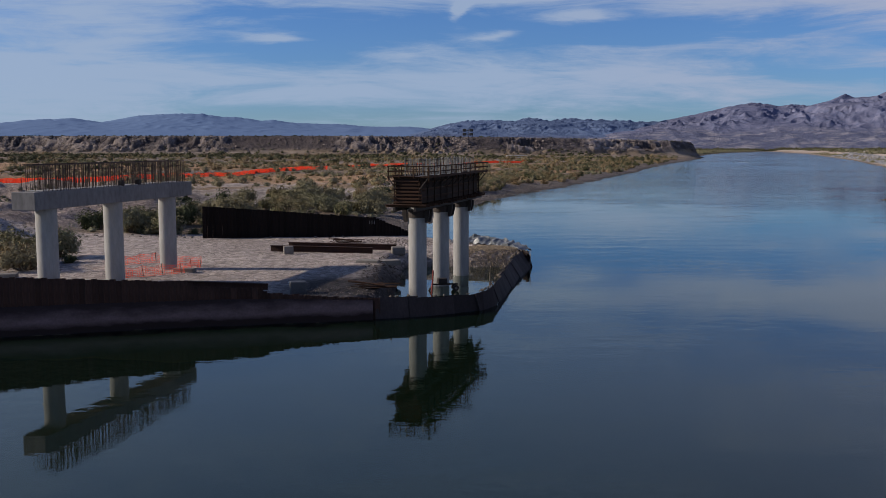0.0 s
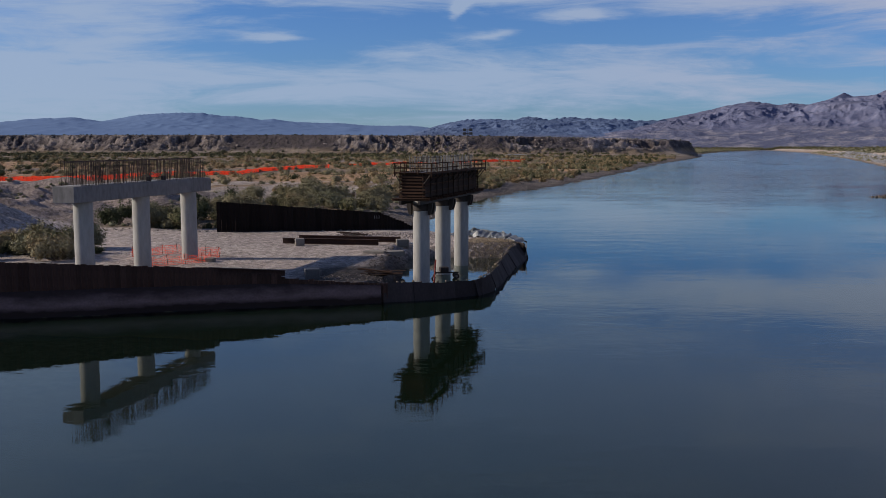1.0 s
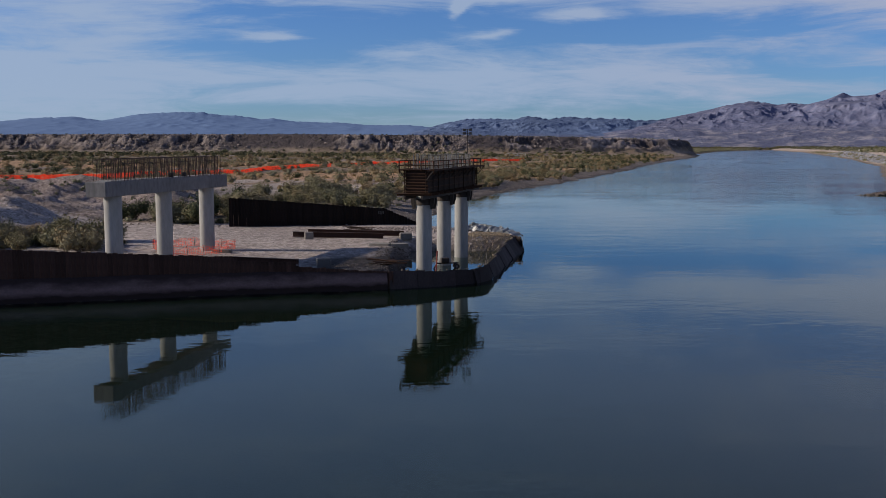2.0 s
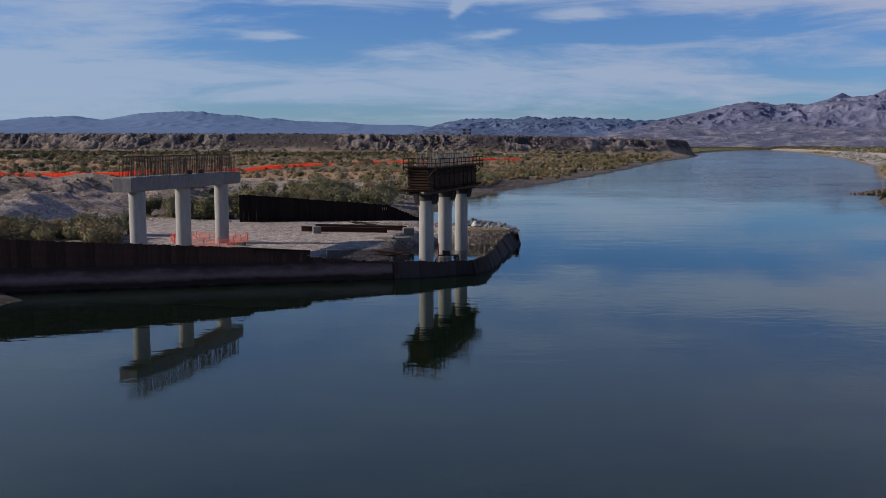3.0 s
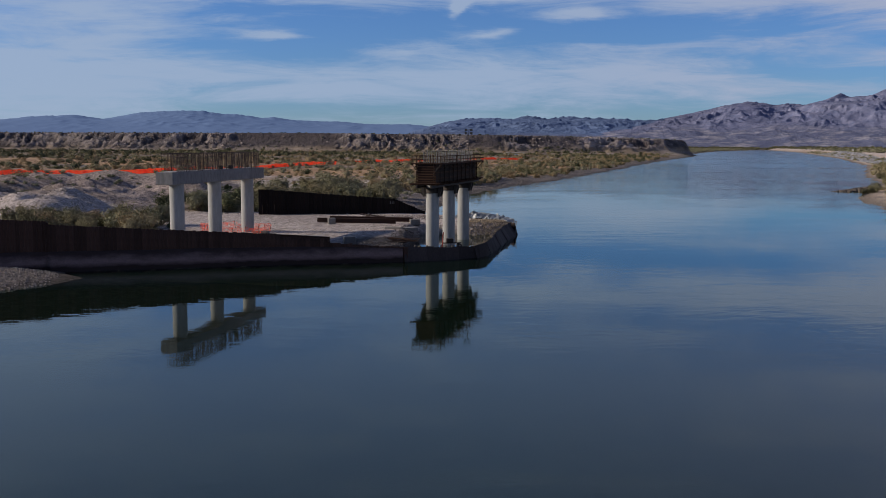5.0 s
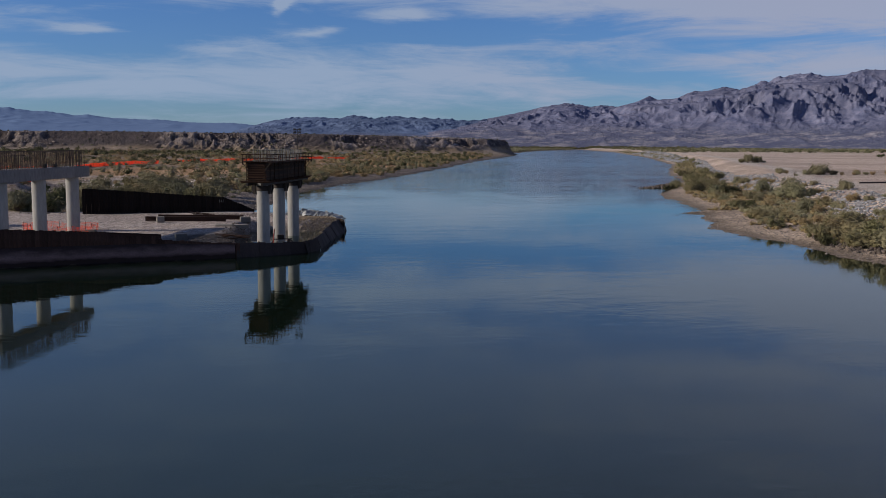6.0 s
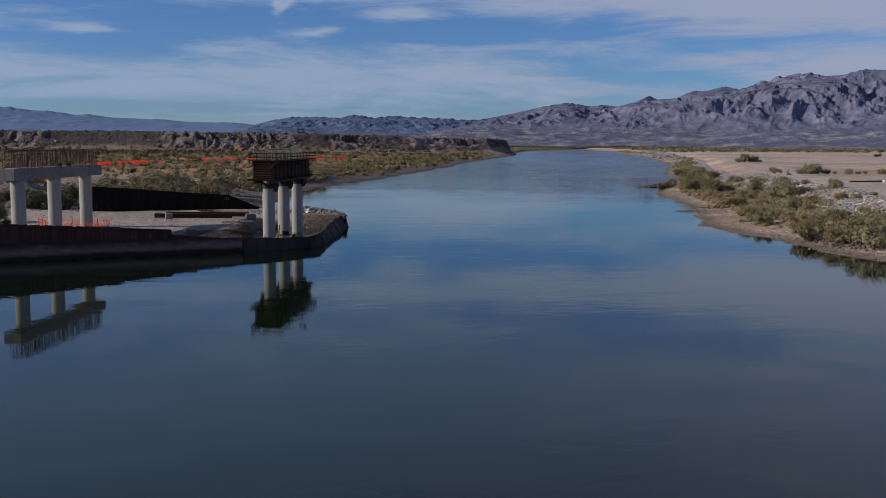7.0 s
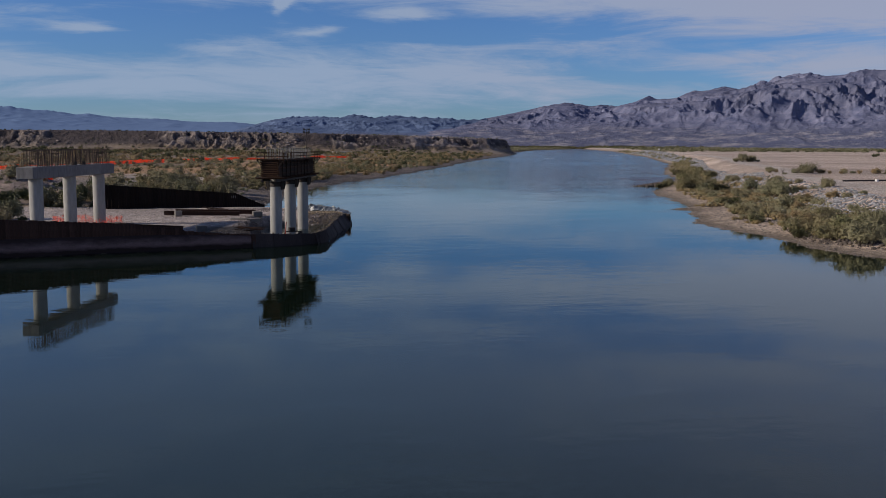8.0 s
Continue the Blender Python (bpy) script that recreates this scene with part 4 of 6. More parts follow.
def make_nose(line, rng):
    """The rounded river end of the cofferdam: wide battered plates with dark gaps, litter on the rim."""
    p = empty("cofferdam_end", "battered dark steel plates round the river end of the pad", "cofferdam")
    pts = [Vector(q) for q in line]
    for k, (a, b) in enumerate(zip(pts, pts[1:])):
        d = b - a
        out = Vector((d.y, -d.x, 0)).normalized()
        n = max(1, round(d.xy.length / 2.6))
        for i in range(n):
            f0, f1 = (i - 0.13) / n, (i + 1.13) / n
            bulge, step_out = rng.uniform(0.0, 0.16), 0.09 * ((i + k) % 2)
            lean = (0.35 + 0.16 * max(0, k - 2)) if k < 9 else 0.5
            drop = rng.uniform(-0.12, 0.12)
            bm = bmesh.new()
            nu, nv, grid = 6, 5, []
            for v in range(nv + 1):
                row = []
                for u in range(nu + 1):
                    q = a + d * (f0 + (f1 - f0) * u / nu)
                    h = -1.6 + (q.z + drop + 1.6) * v / nv
                    w = step_out + bulge * math.sin(math.pi * u / nu) * (0.4 + 0.6 * v / nv) - lean * max(h, -0.5) / 1.8 + 0.05 * noise.noise(Vector((q.x, q.y, h)))
                    jag = 0.10 * noise.noise(Vector((q.x * 2.1, q.y * 2.1, 9.0))) if v == nv else 0
                    row.append(bm.verts.new((q.x + out.x * w, q.y + out.y * w, h + jag)))
                grid.append(row)
            for v in range(nv):
                for u in range(nu):
                    bm.faces.new((grid[v][u], grid[v][u + 1], grid[v + 1][u + 1], grid[v + 1][u]))
            bmesh.ops.recalc_face_normals(bm, faces=bm.faces)
            bmesh.ops.solidify(bm, geom=bm.faces, thickness=0.07)
            part("plate", bm, M_PLATE, p)
            for _ in range(4):          # broken wood and rubble caught on the rim
                q = a + d * rng.uniform(f0, f1)
                s_ = rng.uniform(0.05, 0.15)
                q = q - out * (lean + rng.uniform(-0.15, 0.3))
                c = part("rubble", box(bmesh.new(), -s_, s_, -s_ * 0.7, s_ * 0.7, -s_ * 0.8, s_, s_ * 0.3), M_DEBRIS, p)
                c.matrix_basis = pose(q.x, q.y, q.z + drop + 0.02, rng.uniform(-30, 30), rng.uniform(-30, 30), rng.uniform(0, 180))
    return p


make_nose(NOSE, random.Random(6))


def silt_bench():
    """A ledge of dried silt along the foot of the wall, with a wet cut edge at the water."""
    pts = [Vector(q) for q in DAM]
    st, L = [], 0.0
    for a, b in zip(pts, pts[1:]):
        d = (b - a).xy.length
        for i in range(max(1, int(d / 0.6))):
            st.append((a + (b - a) * (i * 0.6 / d), (b - a)))
    prof = [(-0.2, 2.3), (0.2, 2.2), (0.42, 1.95), (0.66, 1.55), (0.84, 1.15), (0.95, 0.8), (1.02, 0.5), (1.08, 0.2), (1.2, -0.1), (2.2, -0.30), (4.5, -0.65), (7.5, -1.9)]
    W, H = np.array([w for w, _ in prof]), np.array([h for _, h in prof])
    X, Y, Z = [], [], []
    for q, d in st:
        out = Vector((d.y, -d.x, 0)).normalized()
        fade = float(np.interp(q.x, [-60, -30, -20, -15, -10, -7, -5.5], [1.0, 1.0, 0.96, 0.92, 0.84, 0.78, 0.72]))
        thick = float(np.interp(q.x, [-60, -30, -15, -5.5], [1.0, 0.95, 0.7, 0.35]))
        wob = thick * (1 + 0.45 * noise.noise(Vector((q.x * 0.25, q.y * 0.25, 0))))
        w = np.where(W > 0, W * wob, W) + 0.10 * noise.noise(Vector((q.x * 1.1, q.y * 1.1, 3.0)))
        X.append(q.x + out.x * w); Y.append(q.y + out.y * w)
        Z.append(np.where(H > 0, H * fade, H) + np.array([0.05 * noise.noise(Vector((q.x * 0.9, q.y * 0.9, k * 0.7))) for k in range(len(W))]))
    me = grid_mesh("silt_bank", np.array(X), np.array(Y), np.array(Z))
    me.materials.append(M_SILT)
    return tagged(new("silt_bank", me), "ledge of dried grey-mauve silt along the wall's foot", "bank", kind="structure")


def mat_silt():
    """Dusty mauve silt, black and wet up to an uneven tide line."""
    m, t, b = principled("dried_silt")
    co = t.nodes.new("ShaderNodeTexCoord").outputs["Object"]
    big, fine = noise_tex(t, 0.5, 5, 0.6, co, (1, 1, 2.5)), noise_tex(t, 5.0, 5, 0.65, co)
    dry = mixc(t, big, (0.205, 0.135, 0.128), (0.050, 0.033, 0.031))
    dry = mixc(t, 0.4, dry, ramp(t, fine, [(0.3, (0.3,) * 3), (0.7, (0.7,) * 3)]), "OVERLAY")
    sep = t.nodes.new("ShaderNodeSeparateXYZ")
    t.links.new(co, sep.inputs[0])
    up = t.nodes.new("ShaderNodeMath"); up.operation = "MULTIPLY_ADD"; up.inputs[1].default_value = 0.9
    t.links.new(big, up.inputs[0]); t.links.new(sep.outputs["Z"], up.inputs[2])
    mr = t.nodes.new("ShaderNodeMapRange")
    mr.inputs["From Min"].default_value, mr.inputs["From Max"].default_value = 0.90, 1.35
    t.links.new(up.outputs[0], mr.inputs["Value"])
    over = t.nodes.new("ShaderNodeMapRange")
    for k, v in (("From Min", 1.6), ("From Max", 2.4), ("To Min", 1.0), ("To Max", 0.10)):
        over.inputs[k].default_value = v
    t.links.new(up.outputs[0], over.inputs["Value"])
    band = t.nodes.new("ShaderNodeMath"); band.operation = "MULTIPLY"
    t.links.new(mr.outputs[0], band.inputs[0]); t.links.new(over.outputs[0], band.inputs[1])
    sunk = t.nodes.new("ShaderNodeMapRange")       # olive silt under the water
    sunk.inputs["From Min"].default_value, sunk.inputs["From Max"].default_value = 0.42, 0.22
    t.links.new(up.outputs[0], sunk.inputs["Value"])
    wet = mixc(t, sunk.outputs[0], (0.024, 0.015, 0.013), mixc(t, big, (0.20, 0.165, 0.085), (0.11, 0.09, 0.045)))
    t.links.new(mixc(t, band.outputs[0], wet, dry), b.inputs["Base Color"])
    b.inputs["Roughness"].default_value, b.inputs["Specular IOR Level"].default_value = 0.9, 0.15
    bump(t, b, fine, 0.4, 0.06)
    return m


M_SILT = mat_silt()
silt_bench()


# ---- work pad clutter ----
def i_beam(name, label, a, b, h=0.6, w=0.4, mat=None, group=""):
    """A rolled steel beam lying from a to b."""
    a, b = Vector(a), Vector(b)
    L = (b - a).length
    bm = bmesh.new()
    box(bm, -w / 2, w / 2, 0, L, 0, 0.05)
    box(bm, -w / 2, w / 2, 0, L, h - 0.05, h)
    box(bm, -0.03, 0.03, 0.002, L - 0.002, 0.045, h - 0.045)
    ob = part(name, bm, mat or M_RUST)
    d = b - a
    ob.matrix_basis = pose(a.x, a.y, a.z, math.degrees(math.asin(d.z / L)), 0, math.degrees(math.atan2(-d.x, d.y)))
    return tagged(ob, label, "beam", group)


def gz(x, y):
    k = (round(x, 1), round(y, 1))
    if k not in HEIGHTS:
        HEIGHTS[k] = float(ground_height(np.array([k[0]], float), np.array([k[1]], float))[0])
    return HEIGHTS[k]


HEIGHTS = {}


z0 = gz(-14, 122)
i_beam("steel_beam", "long rusted steel beam lying on the gravel pad", (-22.0, 121.6, z0), (-8.8, 119.0, z0), 0.75, 0.5, group="beams on the pad")
i_beam("steel_beam", "long rusted steel beam lying on the gravel pad", (-20.4, 125.8, z0), (-6.0, 122.6, z0), 0.75, 0.5, group="beams on the pad")
i_beam("steel_beam", "rusted steel beam resting along the top of the wall", (-22.6, 82.6, 3.1), (-15.6, 84.3, 2.6), 0.55, 0.5)


def lit_edge_strip():
    """A long pale strip added as the lit edge at the wall's top, under the beam."""
    ob = part("plank", box(bmesh.new(), 0, 5.6, -0.12, 0.12, 0, 0.09, 0.01), M_DEBRIS)
    ob.matrix_basis = pose(-21.2, 82.0, 2.98, 0, 4.0, 12.5)
    return tagged(ob, "long pale strip drawn as a lit edge beside the rusted beam", "plank")


lit_edge_strip()


def block(name, label, cat, x, y, sx, sy, sz, rz, mat, sink=0.05):
    bm = box(bmesh.new(), -sx / 2, sx / 2, -sy / 2, sy / 2, 0, sz, min(sx, sy, sz) * 0.08)
    ob = part(name, bm, mat)
    ob.matrix_basis = pose(x, y, gz(x, y) - sink, 0, 0, rz)
    return tagged(ob, label, cat)


M_STEELBOX = mat_basic("grey_painted_steel", (0.085, 0.085, 0.088), (0.045, 0.043, 0.043), 1.0, 9, 0.7, bumps=0.2)
M_PALE = mat_basic("weathered_concrete", (0.27, 0.245, 0.215), (0.13, 0.115, 0.10), 1.2, 9, 0.9, vary=0.15)
block("concrete_block", "pale weathered concrete block beside the steel beams", "block", -19.3, 118.8, 1.2, 0.9, 1.05, 14, M_PALE)
block("concrete_block", "low grey concrete block on the gravel", "block", -5.7, 121.4, 1.7, 1.2, 1.0, 8, M_PALE)
block("concrete_block", "squat tan concrete footing block on the gravel", "block", -6.2, 111.0, 2.2, 1.5, 0.6, 20, M_PALE)
block("concrete_block", "flat grey concrete slab on the gravel", "block", -8.6, 109.5, 2.6, 1.4, 0.35, -12, M_PALE)
block("steel_box", "dark grey steel box standing behind the wall", "box", -13.3, 86.9, 1.5, 1.2, 1.15, 12, M_STEELBOX)
block("concrete_pad", "pale concrete pad at the foot of a column", "pad", -27.6, 101.4, 2.3, 0.9, 0.45, -8, M_PALE)


def pile_of_planks(x, y):
    rng = random.Random(8)
    p = empty("plank_pile", "loose pile of tan timber planks on gravel", "timber", (x, y, gz(x, y)), 0)
    for i in range(11):
        q = part("plank", box(bmesh.new(), -rng.uniform(1.2, 2.4), rng.uniform(1.2, 2.4), -0.13, 0.13, 0, 0.06, 0.01), M_TIMBER, p)
        q.matrix_basis = pose(rng.uniform(-0.8, 0.8), rng.uniform(-0.7, 0.7), 0.02 + i * 0.055, rng.uniform(-3, 3), rng.uniform(-5, 5), rng.uniform(-25, 25))
    return p


pile_of_planks(-13.5, 132.0)
pile_of_planks(-4.3, 92.5)
pile_of_planks(-6.6, 89.6)

def mat_orange():
    m, t, b = principled("orange_mesh")
    co = t.nodes.new("ShaderNodeTexCoord").outputs["Object"]
    c = mixc(t, noise_tex(t, 0.8, 4, 0.6, co), (0.88, 0.10, 0.035), (0.72, 0.07, 0.028))
    t.links.new(c, b.inputs["Base Color"])
    b.inputs["Roughness"].default_value = 0.6
    tr = t.nodes.new("ShaderNodeBsdfTranslucent")
    t.links.new(c, tr.inputs["Color"])
    mx = t.nodes.new("ShaderNodeMixShader")
    mx.inputs[0].default_value = 0.5
    t.links.new(b.outputs[0], mx.inputs[1]); t.links.new(tr.outputs[0], mx.inputs[2])
    t.links.new(mx.outputs[0], t.nodes["Material Output"].inputs[0])
    return m


M_ORANGE = mat_orange()


def mesh_fence(name, label, pts, height, cell, rng, sag=0.25, post_gap=2.5, strand=0.03, billow=0.1):
    """Plastic barrier mesh: a lattice of flat strands hung between stakes."""
    p = empty(name, label, "fence")
    post = None
    V, F = [], []

    def strip(a, b, w, up):
        n0 = len(V)
        V.extend([tuple(a - up * w), tuple(b - up * w), tuple(b + up * w), tuple(a + up * w)])
        F.append((n0, n0 + 1, n0 + 2, n0 + 3))

    zed = Vector((0, 0, 1))
    for a, b in zip(pts, pts[1:]):
        a, b = Vector(a), Vector(b)
        L = (b - a).length
        n = max(1, round(L / post_gap))
        for i in range(n):
            q0, q1 = a.lerp(b, i / n), a.lerp(b, (i + 1) / n)
            g0, g1 = gz(q0.x, q0.y), gz(q1.x, q1.y)
            m = pose(q0.x, q0.y, g0 - 0.1, rng.uniform(-6, 6), rng.uniform(-6, 6), 0)
            if post is None:
                post = part("stake", rod(bmesh.new(), (0, 0, 0), (0, 0, height + 0.2), 0.03, 6), M_DARKSTEEL, p)
                post.matrix_basis = m
            else:
                again(post, m)
            h0, h1 = height * rng.uniform(0.88, 1.0), height * rng.uniform(0.88, 1.0)
            low = rng.uniform(0, sag)
            k = max(3, int((q1 - q0).length / cell))
            rows = max(4, int(height / cell))
            side = Vector((b.y - a.y, a.x - b.x, 0)).normalized()

            def at(u, v):
                c = q0.lerp(q1, u)
                g = g0 + (g1 - g0) * u
                hh = (h0 + (h1 - h0) * u) - low * math.sin(math.pi * u)
                return Vector((c.x, c.y, g + 0.03 + hh * v)) + side * billow * math.sin(u * 9 + v * 2.5 + i * 1.7)
            for r in range(rows + 1):
                for c in range(k):
                    strip(at(c / k, r / rows), at((c + 1) / k, r / rows), strand, zed)
            for c in range(k):
                d = (q1 - q0).normalized()
                for r in range(rows):
                    strip(at(c / k, r / rows), at(c / k, (r + 1) / rows), strand, d)
    me = bpy.data.meshes.new("mesh_net")
    me.from_pydata(V, [], F)
    me.materials.append(M_ORANGE)
    net = new("mesh_net", me)
    net.parent = p
    return p


mesh_fence("barrier_fence", "sagging orange plastic mesh fence round the column's foot", [(-32.6, 97.0, 0), (-27.6, 100.2, 0), (-26.9, 105.6, 0), (-33.2, 110.0, 0), (-37.5, 106.0, 0), (-32.6, 97.0, 0)], 1.15, 0.2, random.Random(5), 0.4, 2.2, 0.016)
mesh_fence("barrier_fence", "long bright orange plastic mesh fence across the flats", [(-330, 190, 0), (-230, 236, 0), (-170, 276, 0), (-138, 300, 0), (-116, 340, 0), (-101, 388, 0), (-86, 424, 0), (-70, 480, 0), (-62, 515, 0)], 1.7, 0.45, random.Random(7), 0.25, 3.5, 0.16, 0.12)
mesh_fence("barrier_fence", "crumpled heap of orange plastic mesh beyond the pad", [(-70.5, 226.0, 0), (-66.0, 224.5, 0), (-62.5, 227.0, 0)], 1.1, 0.35, random.Random(13), 0.5, 2.0, 0.12, 0.35)
mesh_fence("barrier_fence", "bright orange plastic mesh fence below the mesa", [(-54, 545, 0), (-40, 590, 0), (-25, 632, 0), (10, 655, 0), (60, 690, 0)], 1.5, 0.6, random.Random(9), 0.3, 4.0, 0.2, 0.15)


def gravel_heap(x, y, rx, ry, h, n, size, mat, label, seed):
    """Stones heaped on the ground: one lot, too many to count."""
    rng = random.Random(seed)
    V, F = [], []
    base = bmesh.new()
    bmesh.ops.create_icosphere(base, subdivisions=1, radius=1.0)
    bv = [v.co.copy() for v in base.verts]
    bf = [[v.index for v in f.verts] for f in base.faces]
    base.free()
    spots = []
    for _ in range(n):
        a, r = rng.uniform(0, 2 * math.pi), math.sqrt(rng.random())
        spots.append((x + rx * r * math.cos(a), y + ry * r * math.sin(a), h * (1 - r * r)))
    S = np.array(spots)
    G = ground_height(S[:, 0], S[:, 1])
    for (px, py, lift), g in zip(spots, G):
        s_ = size * rng.uniform(0.5, 1.3)
        zc = float(g) + lift + s_ * 0.2
        m = Euler((rng.uniform(0, 6), rng.uniform(0, 6), rng.uniform(0, 6))).to_matrix() @ Matrix.Diagonal((s_, s_ * rng.uniform(0.6, 0.9), s_ * rng.uniform(0.5, 0.8)))
        n0 = len(V)
        for v in bv:
            q = m @ (v * rng.uniform(0.8, 1.15))
            V.append((px + q.x, py + q.y, zc + q.z))
        F.extend([[i + n0 for i in f] for f in bf])
    me = bpy.data.meshes.new("gravel_heap")
    me.from_pydata(V, [], F)
    me.materials.append(mat)
    return tagged(new("gravel_heap", me), label, "gravel", kind="stuff")


def mat_stones(name, c1, c2):
    m, t, b = principled(name)
    isl = t.nodes.new("ShaderNodeNewGeometry").outputs["Random Per Island"]
    co = t.nodes.new("ShaderNodeTexCoord").outputs["Object"]
    c = mixc(t, isl, c1, c2)
    c = mixc(t, 0.4, c, ramp(t, noise_tex(t, 4.0, 5, 0.6, co), [(0.3, (0.3,) * 3), (0.7, (0.7,) * 3)]), "OVERLAY")
    t.links.new(c, b.inputs["Base Color"])
    b.inputs["Roughness"].default_value = 0.95
    return m


M_COBBLE = mat_stones("grey_cobble", (0.24, 0.195, 0.165), (0.09, 0.072, 0.062))
M_DARKROCK = mat_stones("dark_spit_rock", (0.12, 0.09, 0.07), (0.06, 0.048, 0.04))
M_TANSTONE = mat_stones("tan_cobble", (0.30, 0.23, 0.15), (0.12, 0.09, 0.06))
gravel_heap(6.2, 124.0, 3.6, 4.4, 0.12, 3600, 0.085, M_TANSTONE, "heap of tan cobbles at the river end of the pad", 3)
gravel_heap(-8.0, 132.0, 10.0, 6.0, 0.05, 900, 0.10, M_COBBLE, "scattered grey-tan stones on the pad", 4)
gravel_heap(-6.0, 88.0, 8.0, 2.6, 0.03, 500, 0.075, M_COBBLE, "scattered stones and rubble behind the wall", 5)
gravel_heap(-5.6, 103.0, 3.0, 15.0, 0.0, 380, 0.12, M_DARKROCK, "dark rubble along the pond's edge", 17)
gravel_heap(-20.0, 108.0, 14.0, 16.0, 0.01, 600, 0.045, M_COBBLE, "small loose stones strewn over the pad", 6)


def plastic_sheet():
    """Crumpled silvery sheeting along the rim."""
    P = [Vector(q) for q in ((1.5, 134.0, 1.7), (4.5, 132.2, 2.0), (7.5, 129.8, 1.95), (9.6, 127.0, 1.8), (10.6, 124.2, 1.7))]
    N, K = 90, 13
    X, Y, Z = np.zeros((K, N)), np.zeros((K, N)), np.zeros((K, N))
    lift = np.interp(np.arange(N), [0, 9, 14, 22, 27, 36, 47, 52, 66, 75, 89], [0.5, 1.3, 0.5, 1.25, 0.8, 1.0, 0.6, 0.85, 0.5, 0.6, 0.2])
    for j in range(N):
        f = j / (N - 1) * (len(P) - 1)
        i = min(int(f), len(P) - 2)
        q = P[i].lerp(P[i + 1], f - i)
        d = (P[i + 1] - P[i]).normalized()
        side = Vector((d.y, -d.x, 0))
        for k in range(K):
            w = (k / (K - 1) - 0.5) * 2.6
            v = q - side * (w + 0.35 * math.sin(lift[j] * 5 + 0.8 * k))
            tent = (1 - abs(w) / 1.3) ** (0.6 + 0.5 * math.sin(j * 0.37))
            c = 0.30 * noise.noise(Vector((j * 0.23 + k * 0.20, k * 0.27, 1.0))) + 0.16 * noise.noise(Vector((j * 0.55 - k * 0.45, k * 0.6, 4.0)))
            X[k, j], Y[k, j], Z[k, j] = v.x, v.y, q.z + 0.12 + lift[j] * tent + c
    me = grid_mesh("plastic_sheet", X, Y, Z)
    me.polygons.foreach_set("use_smooth", np.zeros(len(me.polygons), bool))
    me.materials.append(M_SHEET)
    return tagged(new("plastic_sheet", me), "crumpled silver-grey plastic sheeting on the rim", "sheeting")


M_SHEET = mat_basic("silver_sheeting", (0.25, 0.26, 0.27), (0.02, 0.024, 0.025), 0.9, 3.5, 0.30, bumps=0.5, bdist=0.15, fade=0.7)
plastic_sheet()


def pump(x, y):
    p = empty("water_pump", "small dark wheeled pump standing in the pond", "pump", (x, y, 0), 10)
    part("frame", box(bmesh.new(), -2.4, 0.3, -0.12, 0.12, 0.62, 0.76, 0.02), M_DARKSTEEL, p)
    part("engine", box(bmesh.new(), -1.9, -0.9, -0.4, 0.4, 0.76, 1.35, 0.06), M_DARKSTEEL, p)
    for dy in (-0.45, 0.45):
        bm = bmesh.new()
        bmesh.ops.create_cone(bm, cap_ends=True, segments=20, radius1=0.32, radius2=0.32, depth=0.26, matrix=pose(0, dy, 0.32, 90, 0, 0))
        wheel = part("wheel", bm, M_DARKSTEEL, p)
        bm = bmesh.new()
        bmesh.ops.create_cone(bm, cap_ends=True, segments=16, radius1=0.15, radius2=0.15, depth=0.28, matrix=pose(0, dy, 0.32, 90, 0, 0))
        part("rim", bm, M_GALV, wheel)
    part("suction_pipe", rod(bmesh.new(), (-2.4, 0, 0.7), (-3.2, 0.3, -0.8), 0.1, 10), M_DARKSTEEL, p)
    return p


pump(1.3, 101.2)


def leaning_pole(name, label, x, y, z, h, r, mat, lx=0.0):
    ob = part(name, rod(bmesh.new(), (0, 0, 0), (lx, 0, h), r, 8, r * 0.8), mat)
    ob.matrix_basis = pose(x, y, z)
    return tagged(ob, label, "pole")


M_RED = mat_basic("red_paint", (0.26, 0.03, 0.018), (0.14, 0.022, 0.015), 2, 12, 0.6)
leaning_pole("marker_pole", "red-orange steel pole beside the column", -1.25, 98.4, -1.2, 3.7, 0.10, M_RED, 0.25)
leaning_pole("marker_pole", "thin pale stake in the pond", 5.1, 103.5, -1.0, 2.6, 0.05, M_PALE, 0.05)
leaning_pole("marker_pole", "thin stake at the river end of the plates", 11.0, 120.6, 0.3, 2.0, 0.035, M_PALE, 0.2)
leaning_pole("marker_pole", "thin stake leaning over the river", 11.2, 121.2, 0.3, 1.8, 0.035, M_PALE, -0.15)


# ---- plants ----
def mat_leaves(name, c1, c2, c3):
    m, t, b = principled(name)
    isl = t.nodes.new("ShaderNodeNewGeometry").outputs["Random Per Island"]
    obr = t.nodes.new("ShaderNodeObjectInfo").outputs["Random"]
    tone = t.nodes.new("ShaderNodeAttribute")      # each clump has its own tone, each leaf varies a little
    tone.attribute_name = "tone"
    some = t.nodes.new("ShaderNodeMath"); some.operation = "MULTIPLY_ADD"; some.inputs[1].default_value = 0.30
    t.links.new(isl, some.inputs[0]); t.links.new(tone.outputs["Fac"], some.inputs[2])
    c = mixc(t, some.outputs[0], c1, c2)
    k = t.nodes.new("ShaderNodeMath"); k.operation = "MULTIPLY"; k.inputs[1].default_value = 0.7
    t.links.new(obr, k.inputs[0])
    c = mixc(t, k.outputs[0], c, c3)
    t.links.new(c, b.inputs["Base Color"])
    b.inputs["Roughness"].default_value = 0.8
    b.inputs["Specular IOR Level"].default_value = 0.15
    return m


M_SAGE = mat_leaves("sage_leaves", (0.125, 0.125, 0.072), (0.245, 0.226, 0.136), (0.225, 0.185, 0.108))
